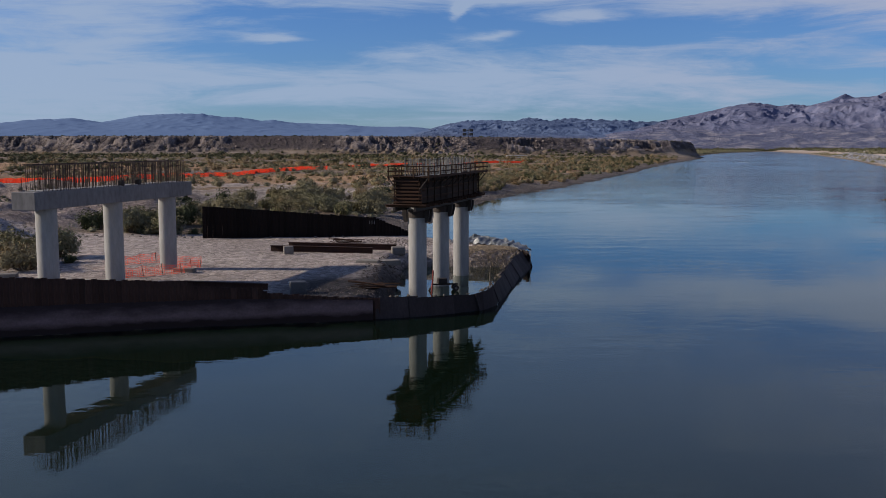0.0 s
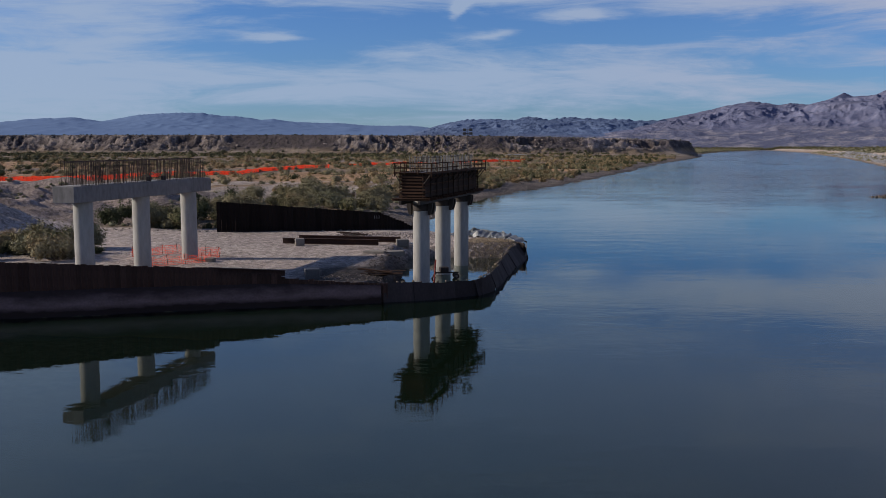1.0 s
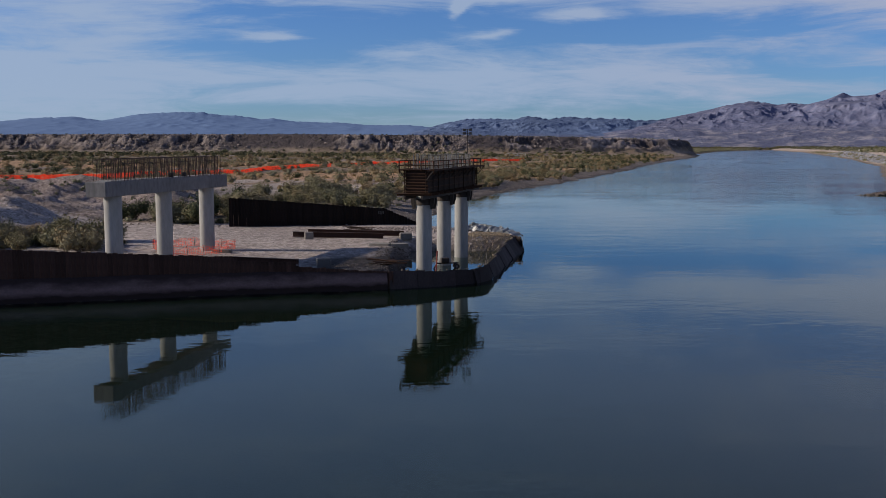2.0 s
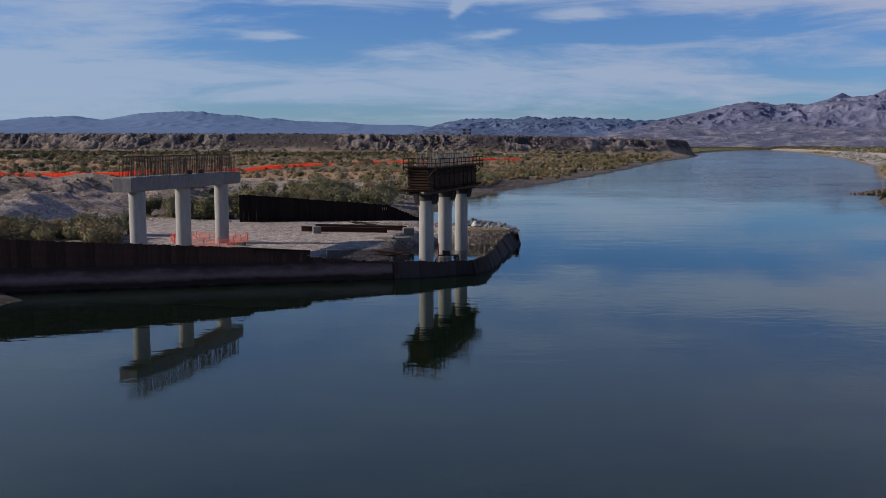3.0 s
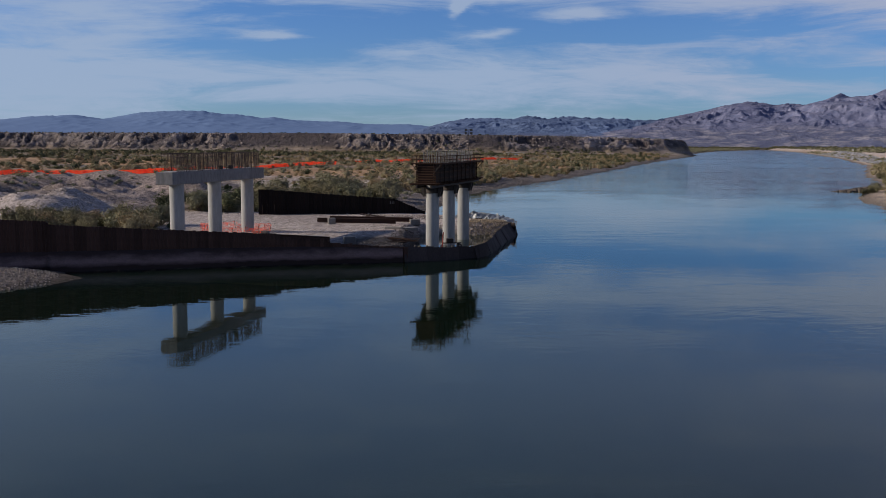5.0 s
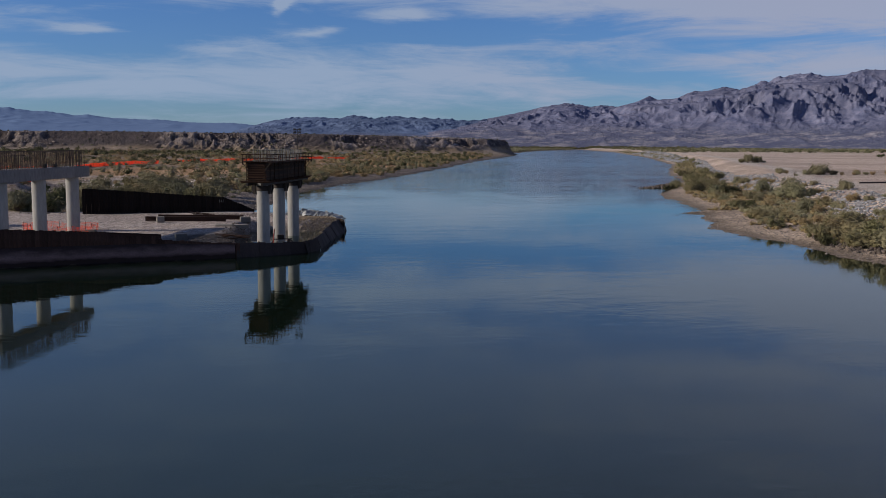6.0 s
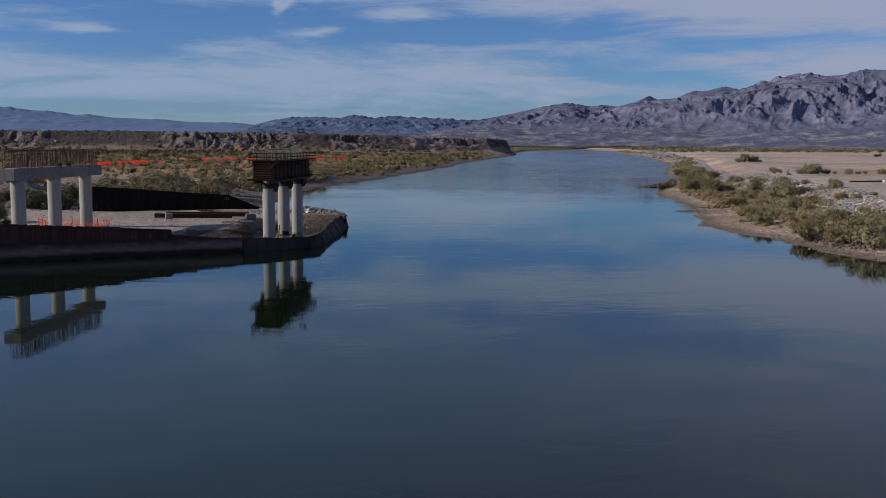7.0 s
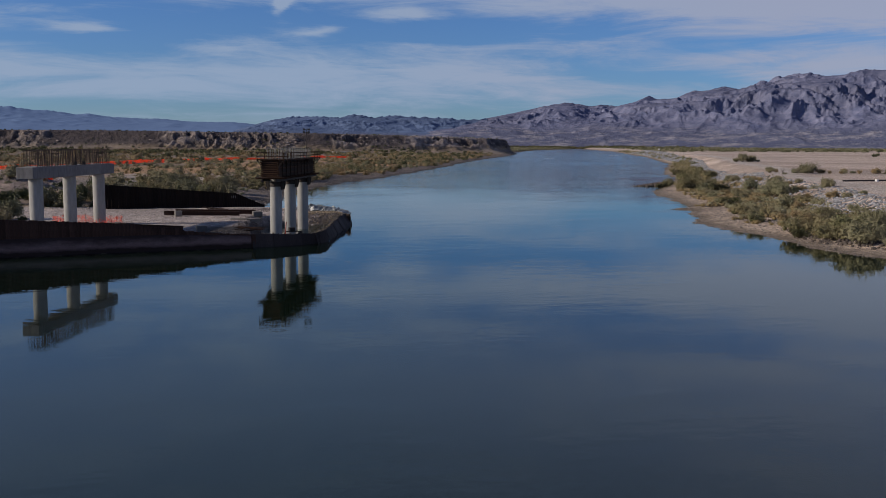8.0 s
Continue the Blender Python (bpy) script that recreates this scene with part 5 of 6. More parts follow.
M_OLIVE = mat_leaves("olive_leaves", (0.100, 0.100, 0.046), (0.225, 0.200, 0.108), (0.235, 0.185, 0.102))
M_DARKLEAF = mat_leaves("dark_leaves", (0.038, 0.048, 0.020), (0.10, 0.105, 0.048), (0.11, 0.09, 0.045))
M_RUSSET = mat_leaves("russet_leaves", (0.20, 0.135, 0.068), (0.33, 0.235, 0.13), (0.24, 0.195, 0.105))
M_STRAW = mat_leaves("dry_grass_blades", (0.24, 0.17, 0.08), (0.36, 0.27, 0.14), (0.20, 0.15, 0.07))
M_STEM = mat_basic("bush_stems", (0.09, 0.07, 0.05), (0.15, 0.12, 0.09), 3, 20, 0.9)


def ball(k):
    """Corners and faces of a ball, unit radius."""
    bm = bmesh.new()
    bmesh.ops.create_icosphere(bm, subdivisions=k, radius=1.0)
    v, f = np.array([q.co[:] for q in bm.verts]), np.array([[q.index for q in g.verts] for g in bm.faces])
    bm.free()
    return v, f


BALLS = {k: ball(k) for k in (1, 2)}


def leaf_mesh(name, pts, size, rng, tall=1.3, out=None, tone=None, cores=None):
    """A small leaf blade of four corners at each point, facing out of its clump on the whole."""
    n = len(pts)
    r = np.random.RandomState(rng.randrange(1 << 30))
    a = r.normal(size=(n, 3)); a /= np.linalg.norm(a, axis=1)[:, None]
    b = r.normal(size=(n, 3)); b -= (a * b).sum(1)[:, None] * a; b /= np.linalg.norm(b, axis=1)[:, None]
    if out is not None:
        f = out + 0.5 * r.normal(size=(n, 3)); f /= np.linalg.norm(f, axis=1)[:, None] + 1e-6
        a -= (a * f).sum(1)[:, None] * f; a /= np.linalg.norm(a, axis=1)[:, None] + 1e-6
        b = np.cross(f, a)
    s_ = size * r.uniform(0.5, 1.4, (n, 1))
    v = np.stack([pts - a * s_ * tall, pts + b * s_ * 0.55, pts + a * s_ * tall, pts - b * s_ * 0.55], 1).reshape(-1, 3)
    tone = np.repeat(np.full(n, 0.3) if tone is None else tone, 4)
    size_of, corner = np.full(n, 4), np.arange(4 * n)
    if cores is not None:           # fillers within the leaves, toned darker as the shade inside: centres, radii, tones
        cc, cr, ct, level = cores
        bv, bf = BALLS[level]
        w = cc[:, None, :] + bv[None] * cr[:, None, :] * r.uniform(0.78, 1.12, (len(cc), len(bv), 1))
        f = bf[None] + (4 * n + np.arange(len(cc)) * len(bv))[:, None, None]
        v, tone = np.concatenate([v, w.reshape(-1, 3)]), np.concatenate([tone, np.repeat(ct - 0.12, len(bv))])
        size_of, corner = np.concatenate([size_of, np.full(f.size // 3, 3)]), np.concatenate([corner, f.ravel()])
    me = bpy.data.meshes.new(name)
    me.vertices.add(len(v)); me.vertices.foreach_set("co", v.astype(np.float32).ravel())
    me.loops.add(len(corner)); me.loops.foreach_set("vertex_index", corner.astype(np.int32))
    me.polygons.add(len(size_of)); me.polygons.foreach_set("loop_start", (np.cumsum(size_of) - size_of).astype(np.int32))
    me.polygons.foreach_set("use_smooth", size_of == 3)
    me.update(calc_edges=True)
    at = me.attributes.new("tone", "FLOAT", "POINT")
    at.data.foreach_set("value", tone.astype(np.float32))
    return me


def crown_points(r, n, lobes, w, h):
    """Points through an uneven crown: lobes, each a bunch of tufts, thinner towards the bottom."""
    c = np.stack([r.uniform(-0.62, 0.62, lobes) * w, r.uniform(-0.62, 0.62, lobes) * w, r.uniform(0.22, 0.62, lobes) * h], 1)
    rad = np.stack([r.uniform(0.20, 0.42, lobes) * w, r.uniform(0.20, 0.42, lobes) * w, r.uniform(0.20, 0.40, lobes) * h], 1)
    m = lobes * 14
    home = r.randint(0, lobes, m)
    d = r.normal(size=(m, 3)); d[:, 2] = np.abs(d[:, 2]) * 1.15 - 0.35
    d /= np.linalg.norm(d, axis=1)[:, None]
    reach = r.uniform(0.55, 1.12, (m, 1))
    tuft = c[home] + d * rad[home] * reach
    k = r.randint(0, m, n)
    e = r.normal(size=(n, 3))
    p = tuft[k] + e * r.uniform(0.06, 0.13, (m, 1))[k] * np.array([w, w, 1.1 * h])
    p[:, 2] = np.abs(p[:, 2]) + 0.03
    o = 0.9 * d[k] + 0.45 * e + np.array([0, 0, 0.25])
    o /= np.linalg.norm(o, axis=1)[:, None]
    tones = np.clip(r.uniform(0.0, 0.6, lobes)[home] + r.uniform(-0.15, 0.25, m), 0, 0.8)
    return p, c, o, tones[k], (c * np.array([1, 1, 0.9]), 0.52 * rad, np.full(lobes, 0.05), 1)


def make_bush(label, cat, w, h, leaf, mat, seed, n=900, lobes=9, name="bush"):
    rng = random.Random(seed)
    r = np.random.RandomState(seed)
    p = empty(name, label, cat, (0, 0, -50))
    pts, c, o, tone, cores = crown_points(r, n, lobes, w, h)
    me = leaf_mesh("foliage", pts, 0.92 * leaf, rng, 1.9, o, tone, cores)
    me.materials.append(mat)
    f = new("foliage", me)
    f.parent = p
    bm = bmesh.new()
    for q in c:
        rod(bm, (rng.uniform(-0.12, 0.12), rng.uniform(-0.12, 0.12), -0.15), tuple(q), 0.05, 5, 0.012)
        for _ in range(2):
            e = Vector(q) + Vector((rng.uniform(-0.4, 0.4) * w, rng.uniform(-0.4, 0.4) * w, rng.uniform(0.1, 0.35) * h))
            rod(bm, tuple(Vector(q) * 0.6), tuple(e), 0.022, 4, 0.006)
    part("stem", bm, M_STEM, p)
    return p


BUSHES = {
    "sage": [make_bush("rounded grey-green desert saltbush", "bush", 1.5, 1.7, 0.060, M_SAGE, 100 + i, 3000, 12) for i in range(3)],
    "olive": [make_bush("olive-green riverside tamarisk bush", "bush", 1.5, 2.0, 0.060, M_OLIVE, 200 + i, 3000, 13) for i in range(3)],
    "dark": [make_bush("dense dark green mesquite bush", "bush", 1.5, 2.0, 0.060, M_DARKLEAF, 300 + i, 3000, 12) for i in range(2)],
    "russet": [make_bush("dry russet-brown riverside shrub", "bush", 1.35, 1.7, 0.056, M_RUSSET, 400 + i, 2600, 11) for i in range(2)],
    "straw": [make_bush("tuft of dry straw-coloured grass", "grass tuft", 0.9, 0.8, 0.11, M_STRAW, 500 + i, 500, 7, "grass_tuft") for i in range(2)],
}
USED = set()


def plant(kind, x, y, scale, rng, group, sink=0.08):
    src = rng.choice(BUSHES[kind])
    m = pose(x, y, gz(x, y) - sink, 0, 0, rng.uniform(0, 360)) @ Matrix.Diagonal((scale * rng.uniform(0.85, 1.2), scale * rng.uniform(0.85, 1.2), scale * rng.uniform(0.8, 1.15), 1))
    if src.name in USED:
        o = copy_thing(src, m)
    else:
        USED.add(src.name)
        o = src
        o.matrix_basis = m
    tagged(o, group=group)
    return o


rng = random.Random(77)


def belt(n, fx, fy, kinds, lo, hi, group):
    for _ in range(n):
        y = fy()
        plant(rng.choice(kinds), fx(y), y, rng.uniform(lo, hi), rng, group)


def rx(y):
    return float(np.interp(y, RIGHT_Y, RIGHT_X))


def lx(y):
    return float(np.interp(y, LEFT_Y, LEFT_X))


# east bank: a thick belt between the beach and the stones, thinning upstream
for x, y, k, s_ in ((130, 257, "dark", 1.6), (134, 262, "olive", 1.5), (137, 267, "sage", 1.9), (140, 262, "olive", 1.6), (126, 232, "olive", 1.5), (130, 232, "olive", 1.9), (134, 233, "olive", 1.5), (137, 238, "olive", 1.6), (124, 203, "dark", 1.7), (119, 199, "sage", 1.0),
                    (122, 208, "sage", 1.3), (131, 197, "sage", 1.5), (127, 190, "sage", 1.2), (120, 164, "sage", 1.6), (124, 170, "sage", 1.9), (129, 176, "sage", 1.8), (133, 184, "sage", 1.6), (104, 156, "dark", 1.0), (101, 149, "dark", 0.9), (92, 130, "dark", 0.8), (108, 140, "russet", 1.3), (105, 133, "sage", 1.2),
                    (86, 110, "olive", 1.0), (82, 91, "olive", 1.5), (80, 85, "dark", 1.6), (84, 87, "olive", 1.4), (86, 91, "russet", 1.6), (89, 97, "russet", 1.5), (92, 101, "olive", 1.4), (82, 79, "olive", 1.9), (86, 83, "olive", 2.0), (89, 90, "olive", 1.7), (82, 72, "sage", 1.8), (84, 68, "sage", 2.0), (88, 76, "sage", 1.7), (92, 84, "sage", 1.6),
                    (84, 63, "sage", 1.6), (88, 66, "olive", 1.8), (93, 92, "russet", 1.3), (96, 104, "sage", 1.3), (95, 112, "russet", 1.0)):
    plant(k, x, y, (0.60 if y < 82 else 0.85) * s_, rng, "bushes on the east bank")
belt(44, lambda y: rx(y) + rng.uniform(11, 31), lambda: rng.uniform(56, 170), ("sage", "sage", "russet", "straw", "straw", "russet", "olive"), 0.5, 1.0, "bushes on the east bank")
belt(20, lambda y: rx(y) + rng.uniform(12, 30), lambda: rng.uniform(170, 268), ("olive", "sage", "sage", "russet", "straw"), 0.5, 1.0, "bushes on the east bank")
belt(16, lambda y: rx(y) + rng.uniform(5, 20), lambda: rng.uniform(275, 420), ("olive", "dark", "olive"), 1.2, 1.9, "bushes on the east bank")
belt(16, lambda y: rx(y) + rng.uniform(26, 40), lambda: rng.uniform(90, 300), ("sage", "russet", "sage"), 0.6, 1.1, "shrubs among the stones")
for x, y, k, s_ in ((280, 486, "sage", 1.6), (284, 487, "olive", 1.7), (288, 489, "sage", 1.5), (276, 487, "olive", 1.2), (292, 490, "sage", 1.2), (189, 265, "sage", 1.7), (191, 267, "russet", 1.5), (186, 266, "sage", 1.0), (185, 279, "russet", 0.8), (181, 276, "sage", 0.8), (173, 252, "sage", 0.7), (159, 252, "russet", 0.8),
                    (119, 139, "russet", 0.9), (121, 140, "russet", 0.9), (120, 134, "sage", 0.7), (140, 192, "russet", 0.6), (551, 749, "dark", 1.8)):
    plant(k, x, y, s_, rng, "shrubs on the sandy flat")
for i in range(22):
    plant(rng.choice(("sage", "russet")), 194 + i * 2.3 + rng.uniform(-2, 2), 262 - i * 0.5 + rng.uniform(-4, 4), rng.uniform(0.5, 1.1), rng, "shrubs on the sandy flat")
# behind the far wall and inland of the pad
belt(40, lambda y: rng.uniform(-48, lx(y) - 12), lambda: rng.uniform(180, 212), ("sage", "olive", "dark", "sage", "russet"), 0.9, 1.7, "bushes behind the wall")
belt(22, lambda y: rng.uniform(-56, -36), lambda: rng.uniform(146, 170), ("dark", "olive", "sage", "dark"), 1.0, 1.7, "bushes behind the wall")
belt(30, lambda y: rng.uniform(-68, -44), lambda: rng.uniform(100, 119), ("olive", "sage", "russet", "olive", "dark"), 0.85, 1.45, "bushes inland of the pad")
for x, y, k, s_ in ((-42.8, 109.0, "dark", 1.0), (-47.5, 108.5, "olive", 1.4), (-50.5, 112.0, "olive", 1.6), (-46.0, 106.0, "sage", 0.9), (-53.5, 108.5, "dark", 1.4), (-49.0, 105.5, "sage", 0.9)):
    plant(k, x, y, s_, rng, "bushes inland of the pad")
belt(60, lambda y: lx(y) - rng.uniform(9, 30), lambda: rng.uniform(235, 460), ("olive", "russet", "dark", "sage", "russet"), 0.8, 1.6, "bushes on the west bank")


def scrub(name, label, X, Y, size, per, leaf, mat, seed, tall=0.30):
    """Low scrub: many small clumps in one lot."""
    r = np.random.RandomState(seed)
    Z = ground_height(X, Y)
    keep = (Z > 0.45) & (r.uniform(0, 1, len(X)) > 0.93 * open_ground(X, Y))
    X, Y, Z = X[keep], Y[keep], Z[keep]
    n = len(X)
    s_ = size * r.uniform(0.45, 1.5, n)
    d = r.normal(size=(n, per, 3))
    d = d / np.linalg.norm(d, axis=2)[..., None] * (r.uniform(0, 1, (n, per, 1)) ** 0.45) * (1 + 0.18 * r.normal(size=(n, per, 1)))
    d = d * np.array([0.80, 0.80, tall * 1.5]) * (0.75 + 0.5 * r.uniform(0, 1, (n, 1, 3)))
    d[..., 2] = np.maximum(d[..., 2], -tall * 0.9)
    p = np.stack([X, Y, Z + s_ * tall], 1)[:, None, :] + d * s_[:, None, None]
    o = d * np.array([1.0, 1.0, 0.8 / tall])
    tone = r.uniform(-0.1, 0.8, n)
    core = (np.stack([X, Y, Z + s_ * tall * 0.7], 1), s_[:, None] * np.array([0.45, 0.45, 0.85 * tall]) * r.uniform(0.8, 1.15, (n, 3)), tone, 1)
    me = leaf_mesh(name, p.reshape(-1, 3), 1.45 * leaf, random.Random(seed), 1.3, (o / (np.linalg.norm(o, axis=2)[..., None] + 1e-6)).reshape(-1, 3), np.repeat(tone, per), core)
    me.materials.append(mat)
    return tagged(new(name, me), label, "scrub", kind="stuff")


R = np.random.RandomState(9)


def patchy(x, y, thr, seed, scale=45):
    k = fbm(x / scale, y / scale, 3, seed) > thr
    return x[k], y[k]


def flats(n, y0, y1, x0, inland):
    y = R.uniform(y0, y1, n)
    x1 = np.interp(y, LEFT_Y, LEFT_X) - inland
    return x0 + (x1 - x0) * R.uniform(0, 1, n), y


def bank_strip(n, y0, y1, d0, d1, east=True):
    y = R.uniform(y0, y1, n)
    d = R.uniform(d0, d1, n)
    return (np.interp(y, RIGHT_Y, RIGHT_X) + d if east else np.interp(y, LEFT_Y, LEFT_X) - d), y


# undergrowth of the east bank
scrub("undergrowth", "dry straw and russet undergrowth on the east bank", *patchy(*bank_strip(1000, 54, 265, 9, 30), 0.45, 71, 9), 0.85, 50, 0.09, M_RUSSET, 31, 0.36)
scrub("undergrowth", "straw-coloured grass on the east bank", *patchy(*bank_strip(1000, 54, 265, 8, 29), 0.48, 72, 9), 0.75, 50, 0.09, M_STRAW, 32, 0.36)
scrub("undergrowth", "grey-green low brush on the east bank", *patchy(*bank_strip(700, 54, 265, 10, 31), 0.47, 73, 12), 1.1, 70, 0.10, M_SAGE, 33, 0.4)
scrub("undergrowth", "olive brush along the east bank upstream", *bank_strip(230, 265, 640, 4, 18), 1.8, 60, 0.22, M_OLIVE, 34, 0.4)
# west bank and flats
scrub("undergrowth", "sage brush between the pad and the flats", *patchy(*flats(900, 146, 262, -110, 10), 0.44, 66, 20), 0.9, 36, 0.13, M_SAGE, 35)
scrub("undergrowth", "olive and green brush along the west bank", *patchy(*bank_strip(230, 240, 560, 8, 44, False), 0.53, 137, 16), 2.0, 150, 0.16, M_OLIVE, 36, 0.52)
scrub("undergrowth", "grey-green brush along the west bank", *patchy(*bank_strip(200, 240, 620, 8, 46, False), 0.50, 135, 16), 1.8, 130, 0.16, M_SAGE, 37, 0.46)
scrub("undergrowth", "russet and straw brush along the west bank", *patchy(*bank_strip(230, 240, 640, 8, 60, False), 0.47, 137, 16), 1.7, 130, 0.16, M_RUSSET, 40, 0.46)
scrub("undergrowth", "dark brush along the west bank upstream", *patchy(*bank_strip(420, 540, 950, 8, 55, False), 0.50, 131, 16), 2.0, 60, 0.26, M_DARKLEAF, 38, 0.42)
scrub("undergrowth", "russet brush along the west bank upstream", *patchy(*bank_strip(420, 540, 1000, 8, 60, False), 0.54, 132, 16), 2.0, 60, 0.26, M_RUSSET, 39, 0.42)
scrub("scrub", "large grey-green shrubs on the flats", *patchy(*flats(260, 205, 620, -230, 22), 0.45, 81, 60), 2.7, 220, 0.19, M_SAGE, 41, 0.34)
scrub("scrub", "large russet shrubs on the flats", *patchy(*flats(240, 205, 620, -230, 22), 0.45, 82, 60), 2.5, 210, 0.19, M_RUSSET, 42, 0.32)
scrub("scrub", "large olive shrubs on the flats", *patchy(*flats(160, 215, 640, -230, 22), 0.50, 83, 60), 2.8, 220, 0.20, M_OLIVE, 43, 0.36)
scrub("scrub", "large dark green shrubs on the flats", *patchy(*flats(150, 215, 640, -230, 22), 0.50, 87, 60), 2.8, 220, 0.20, M_DARKLEAF, 47, 0.38)
scrub("scrub", "tall dark brush on the flats towards the mesa", *patchy(*flats(360, 620, 1150, -600, 30), 0.48, 84, 80), 4.0, 110, 0.36, M_DARKLEAF, 44, 0.36)
scrub("scrub", "tall russet brush on the flats towards the mesa", *patchy(*flats(420, 520, 1150, -600, 30), 0.45, 85, 80), 3.8, 110, 0.36, M_RUSSET, 45, 0.30)
scrub("scrub", "grey-green low desert scrub on the flats", *patchy(*flats(1500, 230, 720, -420, 25), 0.53, 61), 2.0, 80, 0.17, M_SAGE, 1)
scrub("scrub", "olive desert scrub towards the mesa", *patchy(*flats(2100, 640, 1180, -800, 25), 0.51, 62), 2.9, 50, 0.32, M_OLIVE, 2)
scrub("scrub", "rusty dry brush on the flats", *patchy(*flats(1700, 200, 900, -500, 30), 0.49, 63), 1.9, 70, 0.18, M_RUSSET, 3)
scrub("scrub", "straw-coloured grass on the flats", *patchy(*flats(3400, 230, 1000, -600, 30), 0.47, 64), 1.4, 30, 0.22, M_STRAW, 4)
scrub("scrub", "dark brush at the foot of the mesa", *patchy(*flats(1500, 900, 1200, -700, 30), 0.42, 65), 3.0, 30, 0.55, M_DARKLEAF, 5)
ye = R.uniform(1250, 3100, 5200)
xe = np.interp(ye, RIGHT_Y, RIGHT_X) + 40 + R.uniform(0, 1, 5200) * 1500
scrub("scrub", "grey-brown thin brush at the far side of the sandy flat", xe[:2600], ye[:2600], 4.5, 20, 0.7, M_SAGE, 6)
scrub("scrub", "dark thin brush at the far side of the sandy flat", xe[2600:], ye[2600:], 4.0, 20, 0.7, M_DARKLEAF, 16)
yw = R.uniform(1500, 3050, 1600)
scrub("scrub", "olive brush on the far bank beyond the mesa", np.interp(yw, LEFT_Y, LEFT_X) - 12 - 500 * R.uniform(0, 1, 1600) ** 2, yw, 4.0, 20, 0.7, M_SAGE, 17)
yf = R.uniform(2880, 3090, 700)
scrub("scrub", "tall dark riverside brush where the river bends away", R.uniform(700, 1500, 700), yf, 8.0, 30, 1.1, M_DARKLEAF, 18)
yb = R.uniform(560, 1900, 160)
scrub("scrub", "green brush along the far east bank", np.interp(yb, RIGHT_Y, RIGHT_X) + R.uniform(6, 30, 160), yb, 2.2, 26, 0.5, M_OLIVE, 7)
xm = R.uniform(-700, 340, 600)
scrub("scrub", "sparse dark bushes on the mesa", xm, np.interp(xm, MESA_X, MESA_Y) + R.uniform(-40, 160, 600), 1.4, 16, 0.45, M_DARKLEAF, 8)


# ---- stones of the east bank ----
M_RIPRAP = mat_stones("grey_riprap", (0.35, 0.345, 0.35), (0.12, 0.118, 0.12))


def stone_shapes(k, seed):
    rng_ = random.Random(seed)
    out = []
    for _ in range(k):
        bm = bmesh.new()
        bmesh.ops.create_icosphere(bm, subdivisions=1, radius=1.0)
        for v in bm.verts:
            v.co *= rng_.uniform(0.72, 1.15)
            v.co.z *= 0.72
            v.co.x *= 1.15
        out.append(bm)
    return out


def riprap():
    p = empty("riprap", "bank of angular grey riprap stones", "stones")
    shapes = []
    for bm in stone_shapes(6, 21):
        me = bpy.data.meshes.new("stone")
        bm.to_mesh(me)
        bm.free()
        me.materials.append(M_RIPRAP)
        shapes.append(me)
    rng_ = random.Random(22)
    for _ in range(300):
        y = rng_.uniform(64, 150)
        x = rx(y) + rng_.uniform(27, 41)
        o = new("stone", rng_.choice(shapes))
        o.parent = p
        k = rng_.uniform(0.18, 0.36)
        o.matrix_basis = pose(x, y, gz(x, y) + k * 0.25, rng_.uniform(-30, 30), rng_.uniform(-30, 30), rng_.uniform(0, 360)) @ Matrix.Diagonal((k, k, k, 1))
    # the rest of the bank in one lot
    r = np.random.RandomState(23)
    base = [(np.array([v.co for v in me.vertices]), np.array([list(q.vertices) for q in me.polygons])) for me in shapes]
    V, F, off = [], [], 0
    n = 12000
    y = 64 + (1500 - 64) * r.uniform(0, 1, n) ** 2.2
    w = np.interp(y, [64, 280, 330, 900, 1500], [14.5, 14.5, 15, 24, 40])
    x = np.interp(y, RIGHT_Y, RIGHT_X) + np.interp(y, [64, 280, 340, 900], [26.5, 26, 12, 8]) + w * r.uniform(0, 1, n)
    z = ground_height(x, y)
    k = r.uniform(0.15, 0.36, n) * np.interp(y, [64, 250, 900, 1500], [1.0, 1.15, 2.4, 4.0])
    for i in range(n):
        bv, bf = base[r.randint(6)]
        e = Euler((r.uniform(-0.6, 0.6), r.uniform(-0.6, 0.6), r.uniform(0, 6.28))).to_matrix()
        V.append((bv @ np.array(e).T) * k[i] + np.array([x[i], y[i], z[i] + k[i] * 0.25]))
        F.append(bf + off)
        off += len(bv)
    me = bpy.data.meshes.new("stone_rest")
    me.from_pydata(np.concatenate(V).tolist(), [], np.concatenate(F).tolist())
    me.materials.append(M_RIPRAP)
    ob = new("stone_rest", me)
    ob.parent = p
    tagged(ob, kind="stuff")
    return p


riprap()
gravel_heap(-88.0, 160.0, 26.0, 42.0, 0.0, 1500, 0.16, M_COBBLE, "broken stones over the spoil heaps", 15)
gravel_heap(131.0, 275.5, 5.5, 2.2, 0.4, 90, 0.6, M_DARKROCK, "dark rocks of a low spit in the river", 12)
gravel_heap(138.5, 279.5, 6.0, 3.5, 0.8, 120, 0.7, M_DARKROCK, "dark rocks at the root of a low spit", 16)
gravel_heap(82.0, 77.0, 3.5, 12.0, 0.05, 160, 0.35, M_DARKROCK, "dark stones at the foot of the bank", 13)
M_CLIFFSTONE = mat_stones("cliff_rock", (0.27, 0.22, 0.195), (0.10, 0.08, 0.072))
M_BEACHSTONE = mat_stones("beach_pebble", (0.24, 0.20, 0.17), (0.14, 0.115, 0.10))
